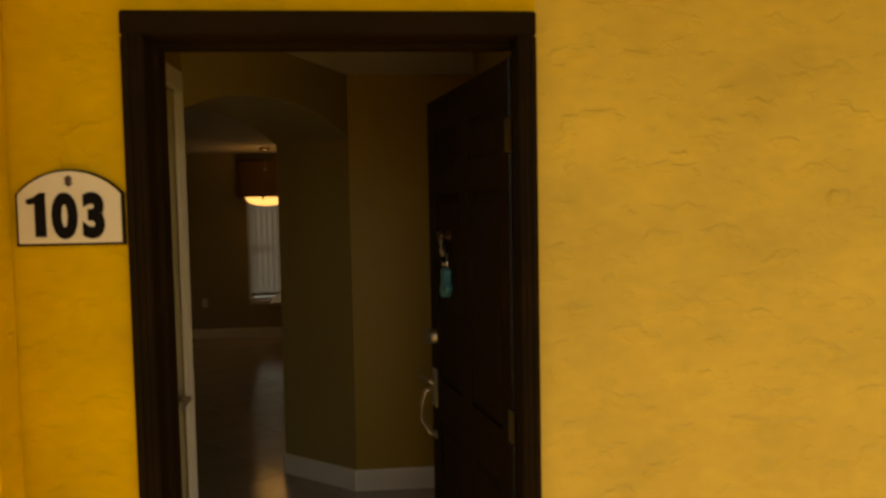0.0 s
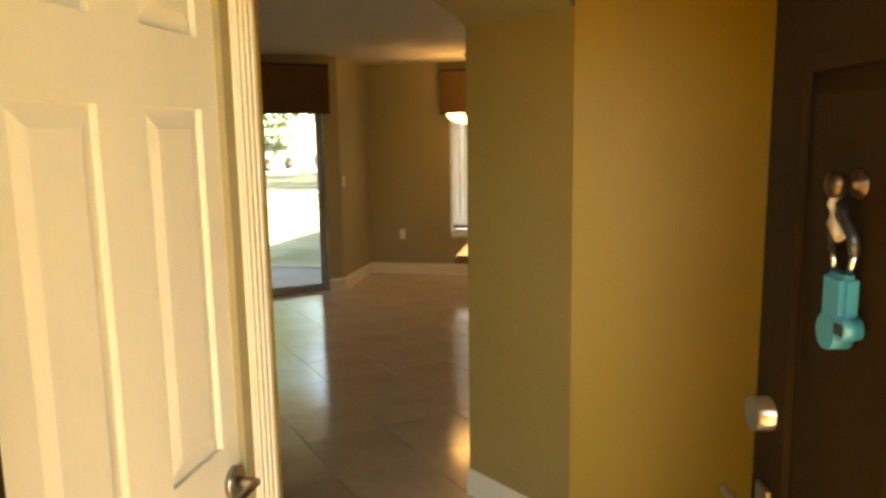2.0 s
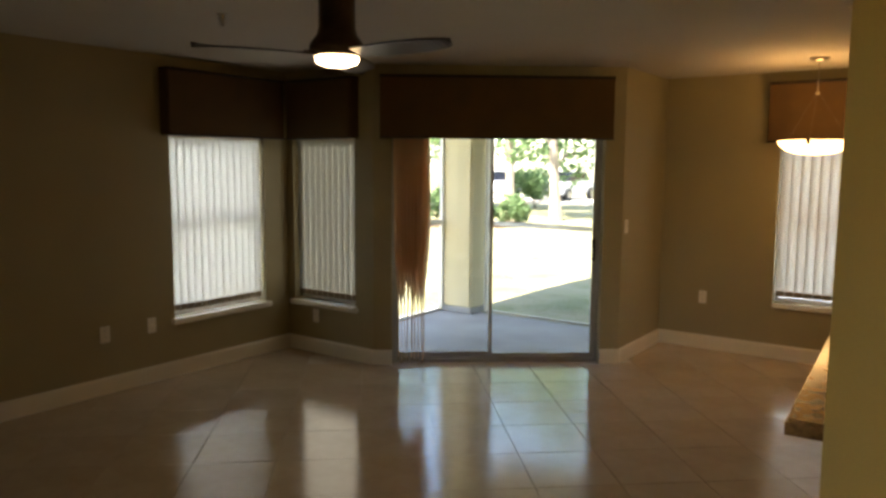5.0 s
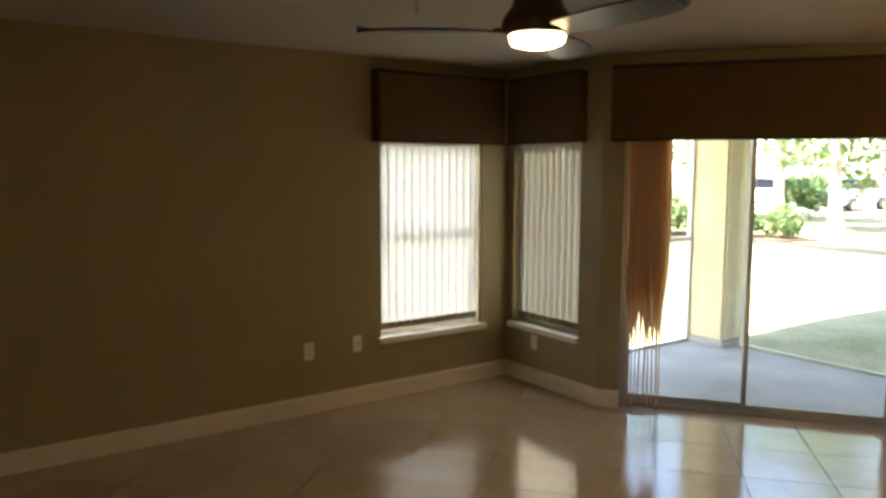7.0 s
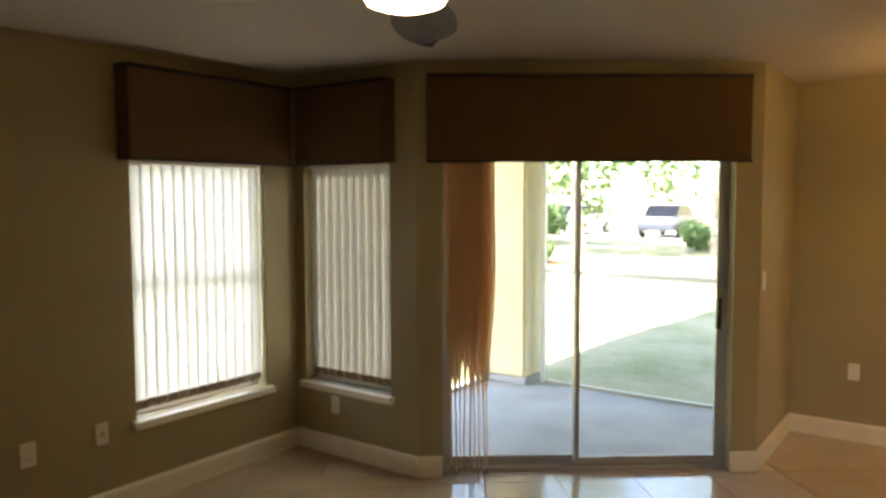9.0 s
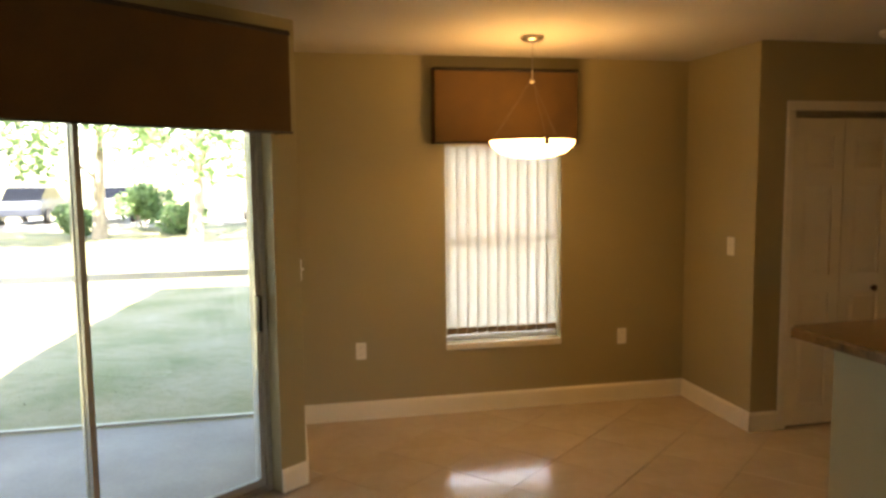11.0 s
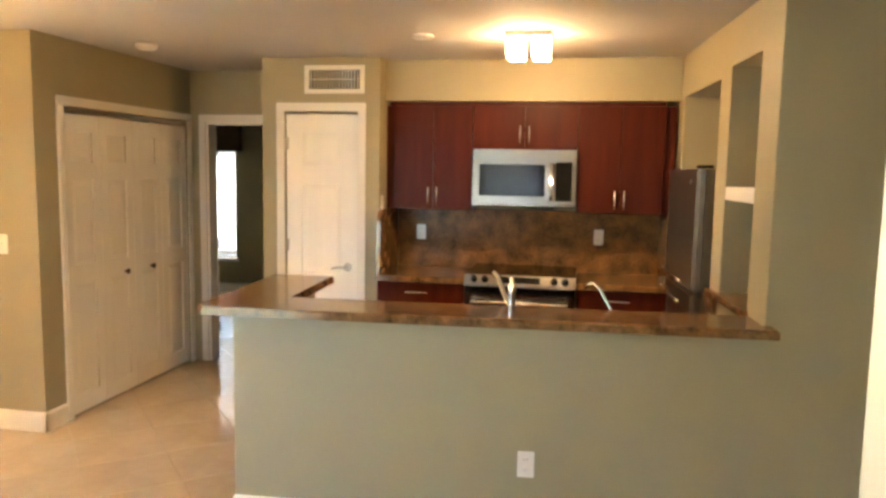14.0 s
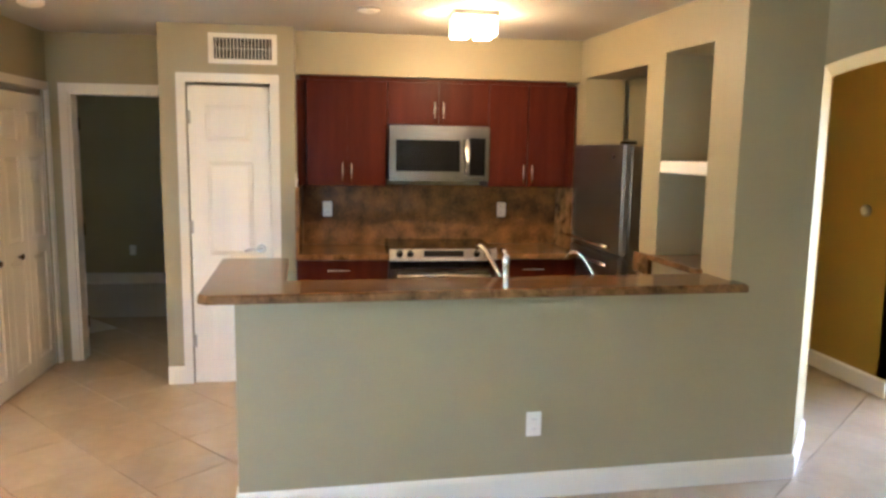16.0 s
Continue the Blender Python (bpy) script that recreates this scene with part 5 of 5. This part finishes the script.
for i, (x, y, h, s) in enumerate(((-13.5, 27.5, 8.5, 2.4), (-10.2, 25.0, 8.0, 2.3), (-7.0, 29.0, 9.0, 2.6), (-4.2, 27.0, 8.0, 2.4), (-1.0, 30.0, 9.0, 2.6), (-17.5, 26.0, 8.5, 2.6), (-21.0, 22.0, 9.0, 2.8), (-25.0, 17.5, 8.0, 2.6), (-14.0, 44.0, 11.0, 3.6), (-6.0, 45.0, 11.0, 3.8), (2.0, 44.0, 11.0, 3.6), (-23.0, 43.0, 11.0, 3.8), (-32.0, 36.0, 11.0, 3.8))):
    tree(x, y, h, s, i + 3)
for i, (x, y, r, h) in enumerate(((-13.0, 20.5, 0.9, 1.5), (-12.1, 21.2, 0.8, 1.3), (-11.2, 21.6, 0.7, 1.1), (-14.4, 20.0, 1.0, 1.8), (-15.8, 19.0, 1.0, 1.6), (-10.3, 22.3, 0.6, 0.9), (-17.5, 17.5, 1.0, 1.5), (-8.0, 29.6, 0.9, 1.0), (-5.0, 29.9, 0.9, 1.0), (-14.6, 31.6, 1.2, 1.7), (-6.6, 32.6, 1.2, 1.6), (-17.8, 30.5, 1.6, 2.9), (-20.5, 28.5, 1.6, 2.8), (-23.5, 25.5, 1.6, 2.6), (-19.8, 14.5, 1.4, 2.2), (-21.5, 11.5, 1.5, 2.4))):
    shrub(x, y, r, h, 40 + i)
solid("mulch_bed", prism(bmesh.new(), [(-18.5, 16.5), (-16.0, 17.6), (-13.0, 19.4), (-10.2, 21.2), (-9.5, 22.6), (-10.6, 23.2), (-14.0, 21.8), (-17.6, 19.4)], GZ - 0.02, GZ + 0.06), "mulch", "dark mulch bed under the shrubs", "flower bed", kind="structure")


def car(x, y, turn, paint, label):
    ob = thing("car", pose(x, y, GZ + 0.05, 0, 0, turn), label, "car", "parked cars")
    bm = bmesh.new()
    prof = [(-2.2, 0.35), (-2.25, 0.7), (-2.1, 0.92), (-1.2, 1.0), (1.15, 0.98), (2.05, 0.85), (2.25, 0.6), (2.2, 0.3)]
    prism(bm, prof, -0.85, 0.85)
    bmesh.ops.transform(bm, matrix=Matrix.Rotation(radians(90), 4, "X"), verts=bm.verts[:])
    bmesh.ops.bevel(bm, geom=bm.edges[:], offset=0.06, segments=2, affect="EDGES")
    part("body", bm, paint, ob)
    bm = bmesh.new()
    prism(bm, [(-1.6, 0.97), (-1.0, 1.42), (0.35, 1.44), (1.15, 0.97)], -0.72, 0.72)
    bmesh.ops.transform(bm, matrix=Matrix.Rotation(radians(90), 4, "X"), verts=bm.verts[:])
    part("cabin", bm, "black_glass", ob, "dark glazed cabin")
    part("roof", boxes(((-0.98, -0.70, 1.42), (0.36, 0.70, 1.47)), bevel=0.02), paint, ob)
    for sx in (-1.35, 1.35):
        for sy in (-0.86, 0.86):
            wh = part("wheel", tube(bmesh.new(), [(sx, sy - 0.1, 0.31), (sx, sy + 0.1, 0.31)], 0.31, 18), "rubber", ob)
            part("rim", tube(bmesh.new(), [(sx, sy - 0.11, 0.31), (sx, sy + 0.11, 0.31)], 0.19, 14), "steel", wh)
    return ob


for i, x in enumerate((-19.5, -16.4, -11.8, -8.6, -2.5)):
    car(x, 38.0, 90 + (i % 2) * 180, ("carpaint", "carpaint", "carpaint_dark", "carpaint", "carpaint")[i], ("silver saloon car parked beyond the lawn", "silver saloon car parked beyond the lawn", "dark saloon car parked beyond the lawn", "silver saloon car parked beyond the lawn", "silver saloon car parked beyond the lawn")[i])

rnd = random.Random(77)
bm = bmesh.new()
for _ in range(9000):
    x, y = rnd.uniform(-9.0, -0.5), 10.25 + 9.0 * rnd.random() ** 1.6
    if noise.noise(Vector((x * 0.8, y * 0.8, 3.0))) < -0.12 * (1 if y > 11.3 else -1.5):
        continue
    a, h, b = rnd.uniform(0, 6.28), rnd.uniform(0.006, 0.02), rnd.uniform(0.003, 0.006)
    dx, dy = math.cos(a), math.sin(a)
    p = Vector((x, y, GZ - 0.01))
    bm.faces.new([bm.verts.new(p + Vector(v)) for v in ((dy * b, -dx * b, 0), (-dy * b, dx * b, 0), (dx * h * 0.6, dy * h * 0.6, h + 0.012))])
solid("grass_blades", bm, "grass", "short green grass blades on the lawn", "grass", kind="stuff")

# ---- floor tiles, laid diagonally ----
TILE, TURN, ORIGIN = 0.457, radians(41.2), Vector((-1.575, 7.11))


def cut(poly, px, py, nx, ny):
    """Keeps the part of a polygon on the side to which the normal points."""
    out = []
    for i, a in enumerate(poly):
        b = poly[(i + 1) % len(poly)]
        da, db = (a[0] - px) * nx + (a[1] - py) * ny, (b[0] - px) * nx + (b[1] - py) * ny
        if da >= 0:
            out.append(a)
        if da * db < 0:
            k = da / (da - db)
            out.append((a[0] + (b[0] - a[0]) * k, a[1] + (b[1] - a[1]) * k))
    return out


tiles = thing("floor", pose(0, 0, 0), "glossy beige ceramic tiles laid diagonally", "floor", kind="structure")
ux, uy = Vector((math.cos(TURN), math.sin(TURN))), Vector((-math.sin(TURN), math.cos(TURN)))
half = TILE / 2 - 0.0022
bm = bmesh.new()
box(bm, (-half, -half, -0.02), (half, half, 0.0), 0.0)
whole = bpy.data.meshes.new("tile")
bm.to_mesh(whole)
bm.free()
whole.materials.append(M["tile"])
full = 0
rest = bmesh.new()
for i in range(-22, 23):
    for j in range(-22, 23):
        c = ORIGIN + ux * (i + 0.5) * TILE + uy * (j + 0.5) * TILE
        poly = [tuple(c + ux * a * half + uy * b * half) for a, b in ((-1, -1), (1, -1), (1, 1), (-1, 1))]
        before = list(poly)
        cuts = [(-4.22, 0, 1, 0), (0, 9.97, 0, -1), (0, 2.05, 0, 1), (4.5, 0, -1, 0)]
        if c.x < -3.0:
            cuts.append((0, 7.73, 0, -1))
        if -3.5 < c.x < -1.45 and 7.2 < c.y < 9.2:
            cuts.append((A[0] - D[1] * 0.02, A[1] + D[0] * 0.02, D[1], -D[0]))
        if c.y > 8.95:
            cuts.append((-1.59, 0, 1, 0))
        if c.y > 9.14 and c.x > 1.0:
            cuts.append((1.3 if c.x < 1.3 else 3.05, 0, -1, 0) if c.y > 9.3 else (0, 9.5, 0, -1))
        for ct in cuts:
            poly = cut(poly, *ct) if poly else poly
        if len(poly) < 3:
            continue
        if c.x < -0.1 and c.y < 3.3:
            continue
        if len(poly) == 4 and all(abs(p[0] - q[0]) + abs(p[1] - q[1]) < 1e-6 for p, q in zip(poly, before)) and full < 300 and not (c.x > 1.4 and c.y < 8.0):
            o = new("tile", whole)
            o.parent = tiles
            o.matrix_basis = pose(c.x, c.y, 0, 0, 0, math.degrees(TURN))
            full += 1
        else:
            prism(rest, poly, -0.02, 0.0)
part("cut_tiles", rest, "tile", tiles)["kind"] = "stuff"
